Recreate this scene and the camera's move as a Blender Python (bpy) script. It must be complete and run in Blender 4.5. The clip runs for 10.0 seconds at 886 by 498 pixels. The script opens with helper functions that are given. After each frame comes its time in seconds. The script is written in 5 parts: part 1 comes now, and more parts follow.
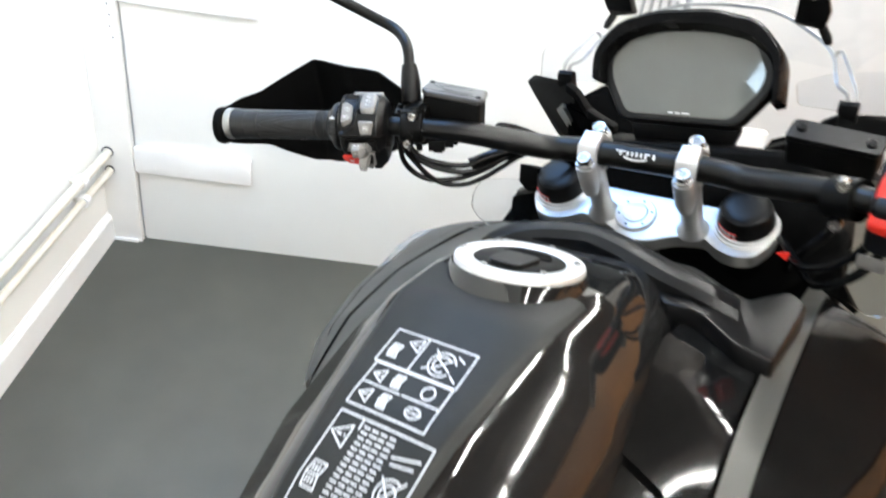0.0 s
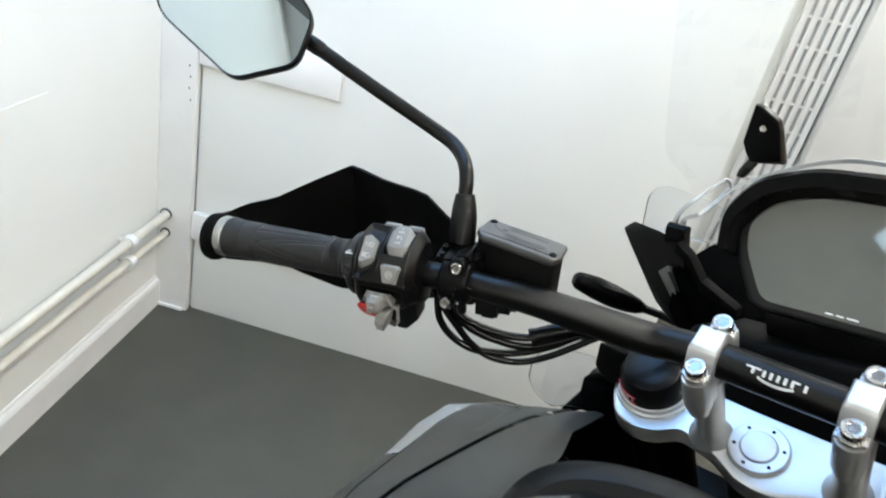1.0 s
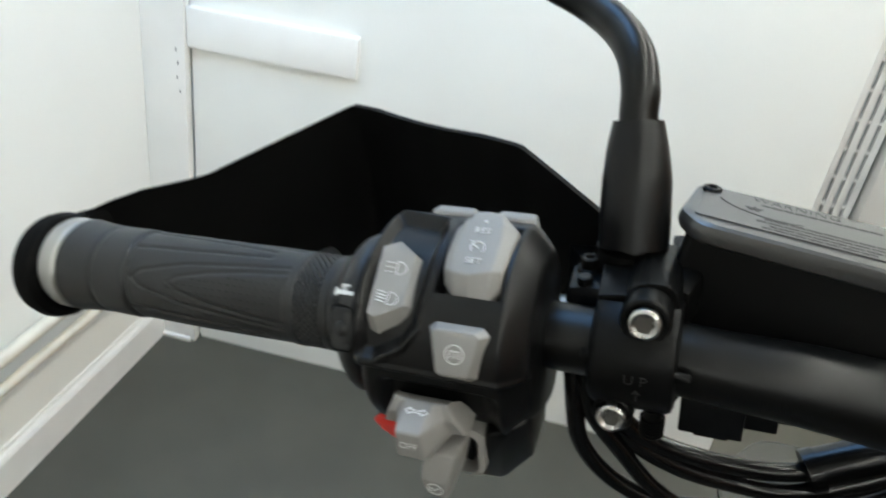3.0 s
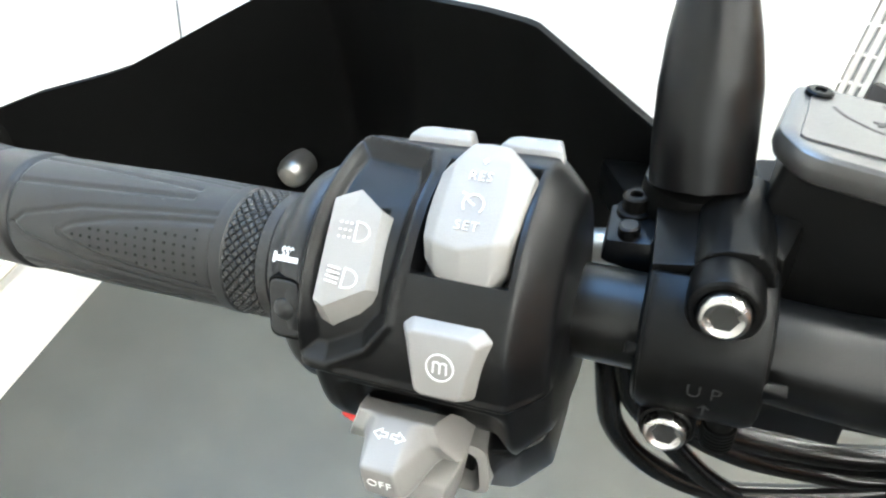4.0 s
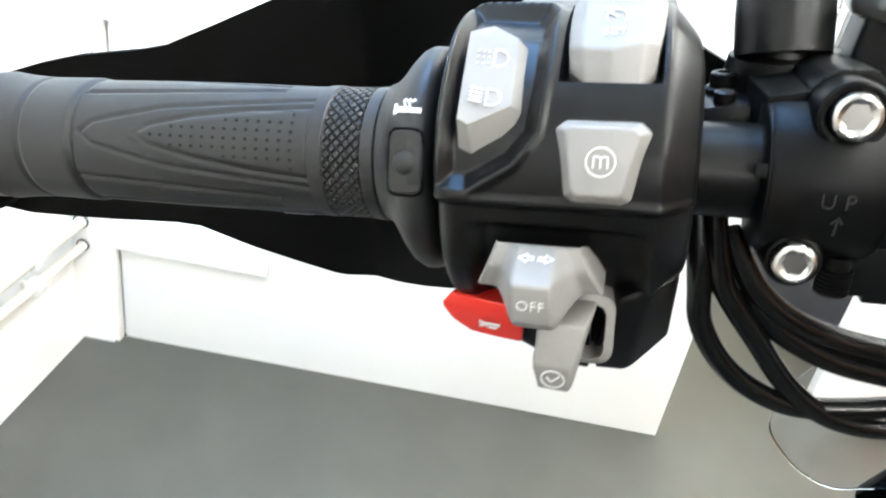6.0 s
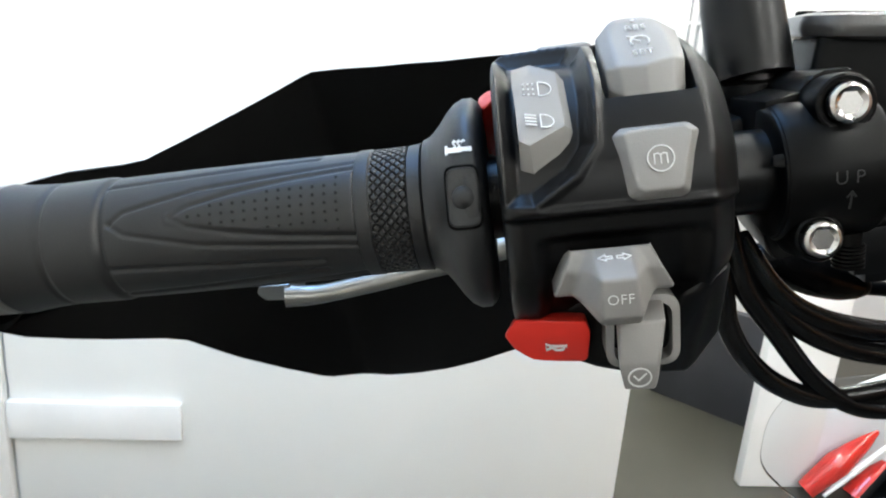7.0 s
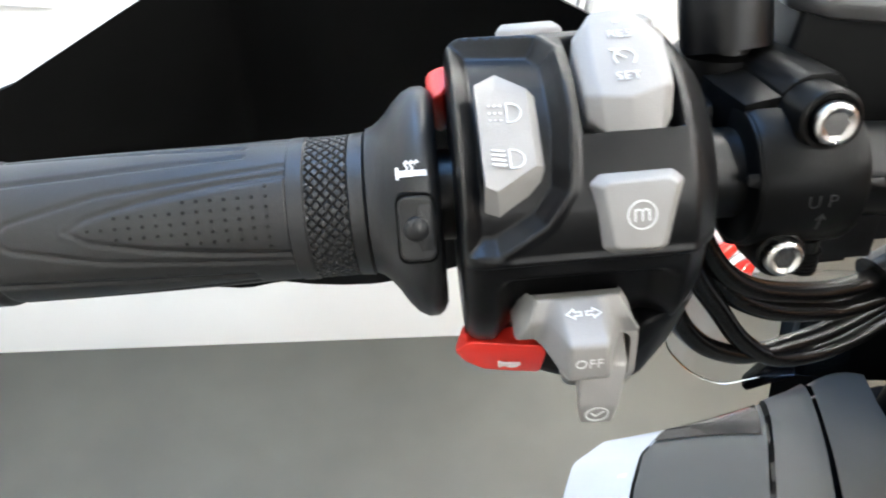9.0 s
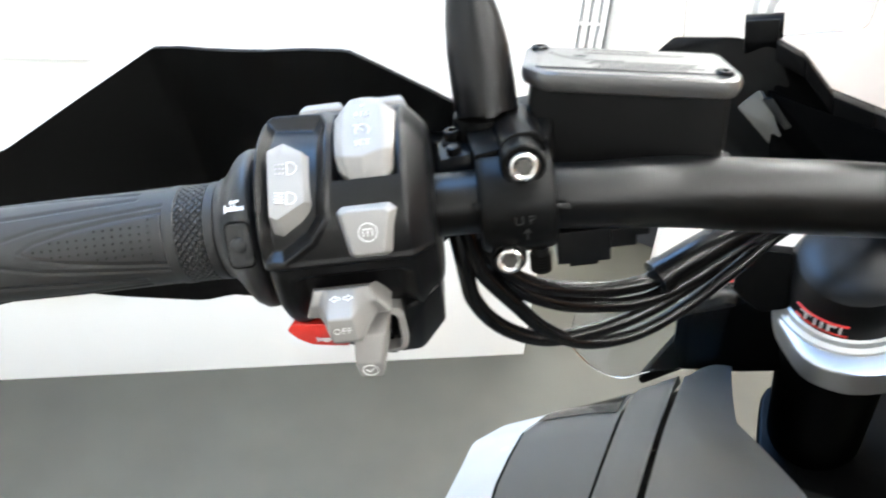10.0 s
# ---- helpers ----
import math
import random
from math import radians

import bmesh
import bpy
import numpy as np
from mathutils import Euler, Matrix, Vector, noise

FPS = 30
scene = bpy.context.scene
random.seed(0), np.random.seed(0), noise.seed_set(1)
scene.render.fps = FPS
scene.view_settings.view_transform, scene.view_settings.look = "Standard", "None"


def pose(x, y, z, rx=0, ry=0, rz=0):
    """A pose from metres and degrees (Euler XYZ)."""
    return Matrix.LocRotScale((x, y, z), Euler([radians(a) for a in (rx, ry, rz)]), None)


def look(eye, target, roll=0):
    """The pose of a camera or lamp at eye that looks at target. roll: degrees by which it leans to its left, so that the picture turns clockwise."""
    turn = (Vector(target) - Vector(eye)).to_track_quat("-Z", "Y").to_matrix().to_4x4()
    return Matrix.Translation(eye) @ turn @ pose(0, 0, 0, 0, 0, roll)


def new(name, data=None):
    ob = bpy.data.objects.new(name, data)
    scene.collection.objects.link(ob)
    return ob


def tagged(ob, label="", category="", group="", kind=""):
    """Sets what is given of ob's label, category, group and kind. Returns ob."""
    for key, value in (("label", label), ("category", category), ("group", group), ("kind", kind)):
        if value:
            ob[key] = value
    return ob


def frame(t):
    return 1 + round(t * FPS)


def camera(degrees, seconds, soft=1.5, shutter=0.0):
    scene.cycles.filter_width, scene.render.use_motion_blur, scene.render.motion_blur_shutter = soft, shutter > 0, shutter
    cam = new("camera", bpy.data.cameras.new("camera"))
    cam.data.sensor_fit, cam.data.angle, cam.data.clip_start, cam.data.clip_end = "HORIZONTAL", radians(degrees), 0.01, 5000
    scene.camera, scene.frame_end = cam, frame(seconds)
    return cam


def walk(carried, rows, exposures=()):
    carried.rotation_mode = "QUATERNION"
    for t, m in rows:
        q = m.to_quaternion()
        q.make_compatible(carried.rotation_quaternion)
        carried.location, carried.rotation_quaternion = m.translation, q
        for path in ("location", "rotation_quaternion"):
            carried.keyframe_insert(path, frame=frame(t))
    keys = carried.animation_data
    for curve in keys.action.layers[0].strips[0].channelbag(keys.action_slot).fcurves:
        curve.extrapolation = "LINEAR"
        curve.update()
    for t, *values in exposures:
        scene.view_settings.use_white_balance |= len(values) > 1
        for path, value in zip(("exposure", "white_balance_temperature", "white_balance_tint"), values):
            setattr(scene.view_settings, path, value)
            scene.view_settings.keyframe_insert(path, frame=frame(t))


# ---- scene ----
cam = camera(62.8, 10.0, soft=1.9, shutter=0.4)
PATH = [
    (0, (0.042, -0.018, 1.583), (0.154, 1.638, 0.467), 9.2),
    (0.5, (0.049, 0.114, 1.554), (0.038, 1.833, 0.532), 11.4),
    (1, (0.06, 0.234, 1.533), (-0.075, 1.988, 0.583), 13.7),
    (1.2, (0.05, 0.252, 1.531), (-0.131, 2.007, 0.588), 12.1),
    (1.5, (0.013, 0.273, 1.526), (-0.196, 2.053, 0.638), 8.8),
    (2, (-0.025, 0.377, 1.464), (-0.262, 2.2, 0.677), 6.9),
    (2.5, (-0.024, 0.498, 1.395), (-0.295, 2.313, 0.6), 8.5),
    (3, (-0.002, 0.564, 1.352), (-0.23, 2.302, 0.389), 8.9),
    (3.2, (0.008, 0.59, 1.353), (-0.223, 2.254, 0.267), 9.0),
    (4.3, (-0.012, 0.639, 1.327), (-0.17, 2.151, 0.027), 8.2),
    (4.5, (-0.01, 0.637, 1.325), (-0.166, 2.142, 0.016), 8.1),
    (5, (-0.008, 0.63, 1.318), (-0.156, 2.139, 0.014), 8.2),
    (5.5, (-0.019, 0.613, 1.299), (-0.14, 2.254, 0.163), 8.9),
    (6, (-0.04, 0.596, 1.274), (-0.072, 2.364, 0.341), 10.0),
    (6.2, (-0.047, 0.591, 1.263), (-0.041, 2.398, 0.407), 8.3),
    (7.3, (-0.083, 0.58, 1.25), (0.216, 2.487, 0.724), 4.1),
    (7.5, (-0.085, 0.589, 1.256), (0.282, 2.483, 0.725), 4.4),
    (8, (-0.09, 0.623, 1.269), (0.368, 2.418, 0.515), 6.8),
    (8.5, (-0.098, 0.632, 1.283), (0.381, 2.323, 0.329), 8.6),
    (9, (-0.086, 0.62, 1.291), (0.397, 2.251, 0.24), 8.4),
    (9.5, (-0.068, 0.59, 1.307), (0.369, 2.232, 0.252), 6.8),
    (10, (-0.033, 0.542, 1.333), (0.331, 2.233, 0.329), 4.9),
]
EXPOSURES = [(0.0, 1.15, 6600, 8), (0.6, 0.72, 6650, 7), (1.0, 0.47, 6650, 5), (2.0, 0.12, 6700, 3), (2.7, 0.05, 6700, 2), (3.2, 0.72, 6650, 3), (4.3, 1.82, 6550, 4), (5.5, 1.81, 6550, 5), (6.2, 1.65, 6550, 6), (7.3, 0.76, 6500, 6), (8.0, 0.86, 6500, 6), (8.6, 1.36, 6550, 8), (9.2, 1.52, 6550, 9), (10.0, 1.62, 6500, 8)]
walk(cam, [(t, look(eye, target, roll)) for t, eye, target, roll in PATH], EXPOSURES)

# ---------------------------------------------------------------- light
world = bpy.data.worlds.new("sky")
scene.world = world
world.use_nodes = True
wn = world.node_tree.nodes
sky = wn.new("ShaderNodeTexSky")
sky.sky_type, sky.sun_disc, sky.sun_elevation, sky.sun_rotation = "NISHITA", False, radians(32), radians(200)
world.node_tree.links.new(sky.outputs[0], wn["Background"].inputs[0])
wn["Background"].inputs[1].default_value = 0.12


def area_lamp(name, eye, target, width, height, watts, colour):
    data = bpy.data.lights.new(name, "AREA")
    data.shape, data.size, data.size_y, data.energy, data.color = "RECTANGLE", width, height, watts, colour
    ob = new(name, data)
    ob.matrix_world = look(eye, target)
    return ob


# daylight standing in the openings of the small side window and the rooflight
# the first lamp is an unseen fill added behind the camera
area_lamp("rear_fill_light", (0.4, -2.93, 2.02), (0.4, 0, 1.2), 2.3, 0.7, 12, (1.0, 0.98, 0.95))
area_lamp("small_window_daylight", (-0.99, -0.22, 2.31), (0.6, -0.22, 2.0), 0.075, 0.15, 0.45, (0.62, 0.82, 1.0))
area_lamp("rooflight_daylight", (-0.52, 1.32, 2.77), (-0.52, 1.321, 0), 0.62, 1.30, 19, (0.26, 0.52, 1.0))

# ---------------------------------------------------------------- materials
def material(name, colour, rough=0.5, metal=0.0, grain=0.0, grain_scale=2500.0, stain=0.0, stain_scale=9.0, coat=0.0, bump_scale=None, random_tint=0.0, spec=0.5):
    """Principled surface with two scales of variation: fine grain in the relief, broad stains in colour and gloss."""
    m = bpy.data.materials.new(name)
    m.use_nodes = True
    nt = m.node_tree
    bsdf = nt.nodes["Principled BSDF"]
    bsdf.inputs["Base Color"].default_value = (*colour, 1)
    bsdf.inputs["Roughness"].default_value = rough
    bsdf.inputs["Metallic"].default_value = metal
    bsdf.inputs["Coat Weight"].default_value = coat
    bsdf.inputs["Coat Roughness"].default_value = 0.04
    bsdf.inputs["Specular IOR Level"].default_value = spec
    place = nt.nodes.new("ShaderNodeTexCoord")
    if stain:
        big = nt.nodes.new("ShaderNodeTexNoise")
        big.inputs["Scale"].default_value, big.inputs["Detail"].default_value = stain_scale, 6
        nt.links.new(place.outputs["Object"], big.inputs["Vector"])
        ramp = nt.nodes.new("ShaderNodeMapRange")
        ramp.inputs[1].default_value, ramp.inputs[2].default_value = 0.3, 0.7
        ramp.inputs[3].default_value, ramp.inputs[4].default_value = 1 - stain, 1 + stain
        nt.links.new(big.outputs[0], ramp.inputs[0])
        mix = nt.nodes.new("ShaderNodeVectorMath")
        mix.operation = "SCALE"
        mix.inputs[0].default_value = colour
        nt.links.new(ramp.outputs[0], mix.inputs["Scale"])
        nt.links.new(mix.outputs[0], bsdf.inputs["Base Color"])
        gloss = nt.nodes.new("ShaderNodeMapRange")
        gloss.inputs[1].default_value, gloss.inputs[2].default_value = 0.3, 0.7
        gloss.inputs[3].default_value, gloss.inputs[4].default_value = max(rough - 0.025, 0.02), min(rough + 0.025, 1)
        nt.links.new(big.outputs[0], gloss.inputs[0])
        nt.links.new(gloss.outputs[0], bsdf.inputs["Roughness"])
    if grain:
        fine = nt.nodes.new("ShaderNodeTexNoise")
        fine.inputs["Scale"].default_value, fine.inputs["Detail"].default_value = grain_scale, 3
        nt.links.new(place.outputs["Object"], fine.inputs["Vector"])
        bump = nt.nodes.new("ShaderNodeBump")
        bump.inputs["Strength"].default_value, bump.inputs["Distance"].default_value = grain, 0.0004 if bump_scale is None else bump_scale
        nt.links.new(fine.outputs[0], bump.inputs["Height"])
        nt.links.new(bump.outputs[0], bsdf.inputs["Normal"])
    return m


def clear_material(name, tint):
    """Thin clear sheet: it lets all light pass but for the gloss of its faces."""
    m = bpy.data.materials.new(name)
    m.use_nodes = True
    nt = m.node_tree
    nt.nodes.remove(nt.nodes["Principled BSDF"])
    clear, gloss, mix, fres = (nt.nodes.new(n) for n in ("ShaderNodeBsdfTransparent", "ShaderNodeBsdfGlossy", "ShaderNodeMixShader", "ShaderNodeFresnel"))
    clear.inputs[0].default_value = (*tint, 1)
    gloss.inputs["Roughness"].default_value = 0.03
    fres.inputs[0].default_value = 1.42
    nt.links.new(fres.outputs[0], mix.inputs[0])
    nt.links.new(clear.outputs[0], mix.inputs[1])
    nt.links.new(gloss.outputs[0], mix.inputs[2])
    nt.links.new(mix.outputs[0], nt.nodes["Material Output"].inputs[0])
    return m


def glowing(name, colour, strength):
    m = bpy.data.materials.new(name)
    m.use_nodes = True
    bsdf = m.node_tree.nodes["Principled BSDF"]
    bsdf.inputs["Emission Color"].default_value = (*colour, 1)
    bsdf.inputs["Emission Strength"].default_value = strength
    return m


BLACK_PLASTIC = material("black_plastic", (0.002128, 0.002128, 0.00228), 0.33, grain=0.07, grain_scale=2600, stain=0.12, stain_scale=40, spec=0.167)
HOOD_BLACK = material("hood_plastic", (0.0014, 0.0014, 0.0015), 0.26, grain=0.04, grain_scale=2600, stain=0.1, stain_scale=30, spec=0.045)
MATT_BLACK = material("matt_black_plastic", (0.0014, 0.0014, 0.0014), 0.85, grain=0.1, grain_scale=1800, stain=0.1, stain_scale=25, spec=0.0)
# aluminium toned down for the shade on the bracket's rails
RAIL_GREY = material("shaded_rail_metal", (0.34, 0.35, 0.36), 0.42, 0.7, grain=0.1, stain=0.06, stain_scale=30)
GUARD_PLASTIC = material("guard_plastic", (0.00152, 0.00152, 0.00152), 0.62, grain=0.15, grain_scale=1800, stain=0.15, stain_scale=25, spec=0.0456)
RUBBER = material("rubber", (0.0084, 0.0084, 0.0087), 0.42, grain=0.15, grain_scale=2200, stain=0.15, stain_scale=60, spec=0.272)
# near-black tone put in for the shade inside gaps, slots and holes
DARK_HOLE = material("recess_shade", (0.002, 0.002, 0.002), 0.8, stain=0.1, spec=0.04)
RESERVOIR_BLACK = material("matt_black_moulding", (0.00228, 0.00228, 0.00228), 0.48, grain=0.1, grain_scale=1500, stain=0.12, stain_scale=30, spec=0.076)
FORK_BLACK = material("black_fork_coating", (0.0014, 0.0014, 0.0014), 0.5, stain=0.1, stain_scale=20, spec=0.012)
LID_MARK = material("moulded_lid_lettering", (0.010, 0.010, 0.010), 0.5, stain=0.1, stain_scale=60, spec=0.3)
DIMPLE = material("dimple_shade", (0.006, 0.006, 0.006), 0.7, stain=0.1, stain_scale=60, spec=0.1)
BAR_BLACK = material("black_anodised_bar", (0.0019, 0.001824, 0.001672), 0.33, grain=0.05, grain_scale=3500, stain=0.12, stain_scale=30, spec=0.19)
PERCH_BLACK = material("satin_black_casting", (0.0022, 0.0022, 0.0022), 0.34, grain=0.05, grain_scale=1500, stain=0.10, stain_scale=25, spec=0.065)
# base lifted above the other blacks to carry the lid's pale glare
LID_BLACK = material("glare_black_lid", (0.02584, 0.02508, 0.02432), 0.30, grain=0.1, grain_scale=1500, stain=0.2, stain_scale=60, spec=0.684)
BUTTON_GREY = material("button_grey", (0.1376, 0.132, 0.1256), 0.50, grain=0.2, grain_scale=3000, stain=0.04, stain_scale=60, spec=0.425)
PRINT_WHITE = material("white_print", (0.476, 0.476, 0.4675), 0.5, stain=0.03, stain_scale=300)
PRINT_GREY = material("grey_print", (0.42, 0.42, 0.42), 0.5, stain=0.1, stain_scale=200)
PRINT_DIM = material("moulded_print", (0.014, 0.014, 0.014), 0.4, stain=0.1, stain_scale=200)
HORN_RED = material("horn_red", (0.5084, 0.01804, 0.00984), 0.45, grain=0.15, grain_scale=2600, stain=0.05, stain_scale=60)
CHROME = material("bolt_steel", (0.3612, 0.3483, 0.3354), 0.27, 1.0, grain=0.05, grain_scale=2500, stain=0.04, stain_scale=120)
# darker copy of the bolt steel, for the shade inside hex sockets
DARKENED_STEEL = material("darkened_steel", (0.20, 0.19, 0.18), 0.25, 1.0, stain=0.05, stain_scale=120)
ALUMINIUM = material("bead_blasted_aluminium", (0.52, 0.525, 0.53), 0.34, 0.85, grain=0.25, grain_scale=3000, stain=0.05, stain_scale=30)
BAR_END_GREY = material("brushed_bar_end", (0.289, 0.2848, 0.272), 0.36, 0.9, grain=0.08, grain_scale=1800, stain=0.08, stain_scale=80)
ALU_EDGE = material("machined_aluminium", (0.56, 0.56, 0.55), 0.42, 0.7, grain=0.1, grain_scale=2500, stain=0.04, stain_scale=60)
GLOSS_BLACK = material("gloss_black_paint", (0.006, 0.006, 0.006), 0.08, coat=0.2, grain=0.015, grain_scale=350, stain=0.1, stain_scale=12, spec=0.4)
TANK_PLASTIC = material("satin_tank_panel", (0.0144, 0.0144, 0.0136), 0.42, grain=0.05, grain_scale=2500, stain=0.1, stain_scale=25, spec=0.088)
# grey base carries the sheen of the white wall on dark panels
SHROUD_GREY = material("sheen_grey_shroud", (0.082, 0.081, 0.074), 0.34, spec=0.5, grain=0.06, grain_scale=2200, stain=0.04, stain_scale=15)
SILVER_PANEL = material("silver_white_panel", (0.588, 0.6048, 0.6132), 0.26, 0.2, grain=0.05, stain=0.04, stain_scale=20)
SCREEN_GREY = material("switched_off_screen", (0.06336, 0.06512, 0.05808), 0.045, stain=0.05, stain_scale=20, spec=0.4)
MIRROR = material("mirror_silver", (0.335, 0.385, 0.415), 0.01, 1.0)
CLEAR = clear_material("clear_acrylic", (0.955, 0.965, 0.975))
TYRE = material("tyre_rubber", (0.02, 0.02, 0.02), 0.75, grain=0.4, grain_scale=900, stain=0.15)
ENGINE_DARK = material("engine_casting", (0.03, 0.03, 0.03), 0.5, 0.3, grain=0.4, grain_scale=900, stain=0.2, stain_scale=20)
WALL_WHITE = material("white_wall_paint", (0.80, 0.81, 0.79), 0.62, grain=0.5, grain_scale=160, stain=0.018, stain_scale=3.0, bump_scale=0.0006)
TRIM_WHITE = material("white_gloss_trim", (0.80, 0.80, 0.785), 0.38, grain=0.3, grain_scale=90, stain=0.03, stain_scale=8, bump_scale=0.0006)
PIPE_CREAM = material("painted_pipe", (0.6192, 0.5848, 0.4988), 0.42, grain=0.3, grain_scale=200, stain=0.09, stain_scale=16)
FLOOR_GREY = material("grey_vinyl_floor", (0.05576, 0.05412, 0.04346), 0.45, grain=0.5, grain_scale=700, stain=0.10, stain_scale=7)
CEILING_GREY = material("ceiling_paint", (0.84, 0.86, 0.88), 0.7, grain=0.4, grain_scale=150, stain=0.03, stain_scale=2)
BEAM_GREY = material("grey_beam_paint", (0.16, 0.165, 0.16), 0.5, grain=0.2, stain=0.05)
WOOD_BROWN = material("brown_timber", (0.40, 0.17, 0.05), 0.45, grain=0.4, grain_scale=120, stain=0.25, stain_scale=7)
PANEL_LILAC = material("pale_grey_steel", (0.77, 0.79, 0.82), 0.45, grain=0.2, stain=0.03, stain_scale=4)
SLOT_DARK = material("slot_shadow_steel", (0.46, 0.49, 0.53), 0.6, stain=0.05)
RED_PAINT = material("red_fairing_paint", (0.55, 0.02, 0.015), 0.2, coat=0.8, stain=0.04)
REAR_GREY = material("dull_grey_wall", (0.07, 0.068, 0.065), 0.7, grain=0.3, grain_scale=150, stain=0.05, stain_scale=3)
CHARCOAL = material("charcoal_board", (0.035, 0.037, 0.045), 0.5, grain=0.2, stain=0.1)
# glow of the sheet added under the ceiling
CEILING_GLOW = glowing("ceiling_glow", (0.93, 0.97, 1.0), 1.15)
TUBE_LIGHT = glowing("tube_light", (0.94, 0.94, 0.92), 200.0)
TIMBER_DARK = material("dark_brown_timber", (0.050, 0.027, 0.012), 0.5, grain=0.3, grain_scale=120, stain=0.3, stain_scale=6)


# ---------------------------------------------------------------- mesh helpers
MM = 0.001


def frame_of(origin, right, ahead, up):
    m = Matrix.Identity(4)
    for n, axis in enumerate((right, ahead, up)):
        m.col[n] = (*axis, 0)
    m.col[3] = (*origin, 1)
    return m @ Matrix.Diagonal((MM, MM, MM, 1))


# the bar frame (along the left grip, up, towards the rider), the fork frame and the bike's frame, in mm
BAR = frame_of((0.037, 0.759, 1.224), (0.968470, -0.157760, 0.192817), (-0.195263, 0.0, 0.980751), (-0.154723, -0.987478, -0.030805))
FORK = frame_of((0.3105, 0.7105, 1.203), (0.827018, -0.521272, 0.210514), (0.380323, 0.794551, 0.473332), (-0.413999, -0.311391, 0.855360))
BIKE = frame_of((0.293, 0.682, 1.191), (0.820144, -0.532117, 0.210274), (0.544286, 0.838900, 0.0), (-0.176399, 0.114449, 0.977643))
WORLD = Matrix.Identity(4)


def finish(bm, angle=32):
    bmesh.ops.recalc_face_normals(bm, faces=bm.faces)
    me = bpy.data.meshes.new("m")
    for f in bm.faces:
        f.smooth = True
    bm.to_mesh(me)
    bm.free()
    me.set_sharp_from_angle(angle=radians(angle))
    return me


def part(name, bm, mat, parent=None, label="", m=WORLD, angle=32):
    """One mesh object out of a bmesh in the frame m, under a thing or a part."""
    base = Matrix.Translation(-Vector(ROOTS.get(parent.name if parent else "", (0, 0, 0))))
    bm.transform(base @ m)
    if m.determinant() < 0:
        bmesh.ops.reverse_faces(bm, faces=bm.faces)
    me = finish(bm, angle)
    me.name = name
    for one in mat if isinstance(mat, (list, tuple)) else [mat]:
        me.materials.append(one)
    ob = new(name, me)
    if parent:
        ob.parent = parent
        ROOTS[ob.name] = ROOTS.get(parent.name, (0, 0, 0))
    if label:
        tagged(ob, label)
    return ob


ROOTS = {}


def thing(name, base, label, category, group="", kind=""):
    ob = new(name)
    ob.empty_display_size = 0.05
    ob.location = base
    ROOTS[ob.name] = base
    return tagged(ob, label, category, group, kind)


def solo(name, bm, mat, label, category="", kind="", m=WORLD, angle=32, group=""):
    return tagged(part(name, bm, mat, None, label, m, angle), label, category, group, kind)


def bevelled(bm, width, segments=2, edges=None):
    bmesh.ops.bevel(bm, geom=list(edges or bm.edges), offset=width, segments=segments, profile=0.6, affect="EDGES", clamp_overlap=True)
    return bm


def box(lo, hi, bevel=0.0, segments=2):
    bm = bmesh.new()
    bmesh.ops.create_cube(bm, size=1)
    for v in bm.verts:
        v.co = [l + (c + 0.5) * (h - l) for c, l, h in zip(v.co, lo, hi)]
    return bevelled(bm, bevel, segments) if bevel else bm


def hull(points, bevel=0.0, segments=2):
    bm = bmesh.new()
    for p in points:
        bm.verts.new(p)
    got = bmesh.ops.convex_hull(bm, input=bm.verts)
    loose = [v for v in bm.verts if not v.link_faces]
    bmesh.ops.delete(bm, geom=loose, context="VERTS")
    bmesh.ops.dissolve_limit(bm, angle_limit=radians(2), verts=bm.verts, edges=bm.edges)
    return bevelled(bm, bevel, segments) if bevel else bm


def joined(*parts):
    out = bmesh.new()
    for bm in parts:
        me = bpy.data.meshes.new("tmp")
        bm.to_mesh(me)
        bm.free()
        out.from_mesh(me)
        bpy.data.meshes.remove(me)
    return out


def sheet(rows, closed=False, caps=False):
    """A skin over rows of points; closed: each row is a ring."""
    bm = bmesh.new()
    grid = [[bm.verts.new(p) for p in row] for row in rows]
    n = len(grid[0])
    for a, b in zip(grid, grid[1:]):
        for i in range(n if closed else n - 1):
            j = (i + 1) % n
            bm.faces.new((a[i], a[j], b[j], b[i]))
    if caps and closed:
        bm.faces.new(grid[0][::-1])
        bm.faces.new(grid[-1])
    return bm


def turned(profile, seg=48, axis="u", centre=(0, 0), caps=True):
    """A turned body: profile of (place along the axis, radius)."""
    rows = []
    for s, r in profile:
        ring = []
        for k in range(seg):
            a = 2 * math.pi * k / seg
            c, d = centre[0] + r * math.cos(a), centre[1] + r * math.sin(a)
            ring.append({"u": (s, c, d), "v": (c, s, d), "w": (c, d, s)}[axis])
        rows.append(ring)
    return sheet(rows, True, caps)


def smooth_path(points, steps=10):
    """Catmull-Rom through the points."""
    pts = [Vector(p) for p in points]
    pts = [pts[0] * 2 - pts[1], *pts, pts[-1] * 2 - pts[-2]]
    out = []
    for i in range(1, len(pts) - 2):
        p0, p1, p2, p3 = pts[i - 1 : i + 3]
        for k in range(steps):
            t = k / steps
            out.append(0.5 * ((2 * p1) + (p2 - p0) * t + (2 * p0 - 5 * p1 + 4 * p2 - p3) * t * t + (3 * p1 - p0 - 3 * p2 + p3) * t ** 3))
    return out + [pts[-2]]


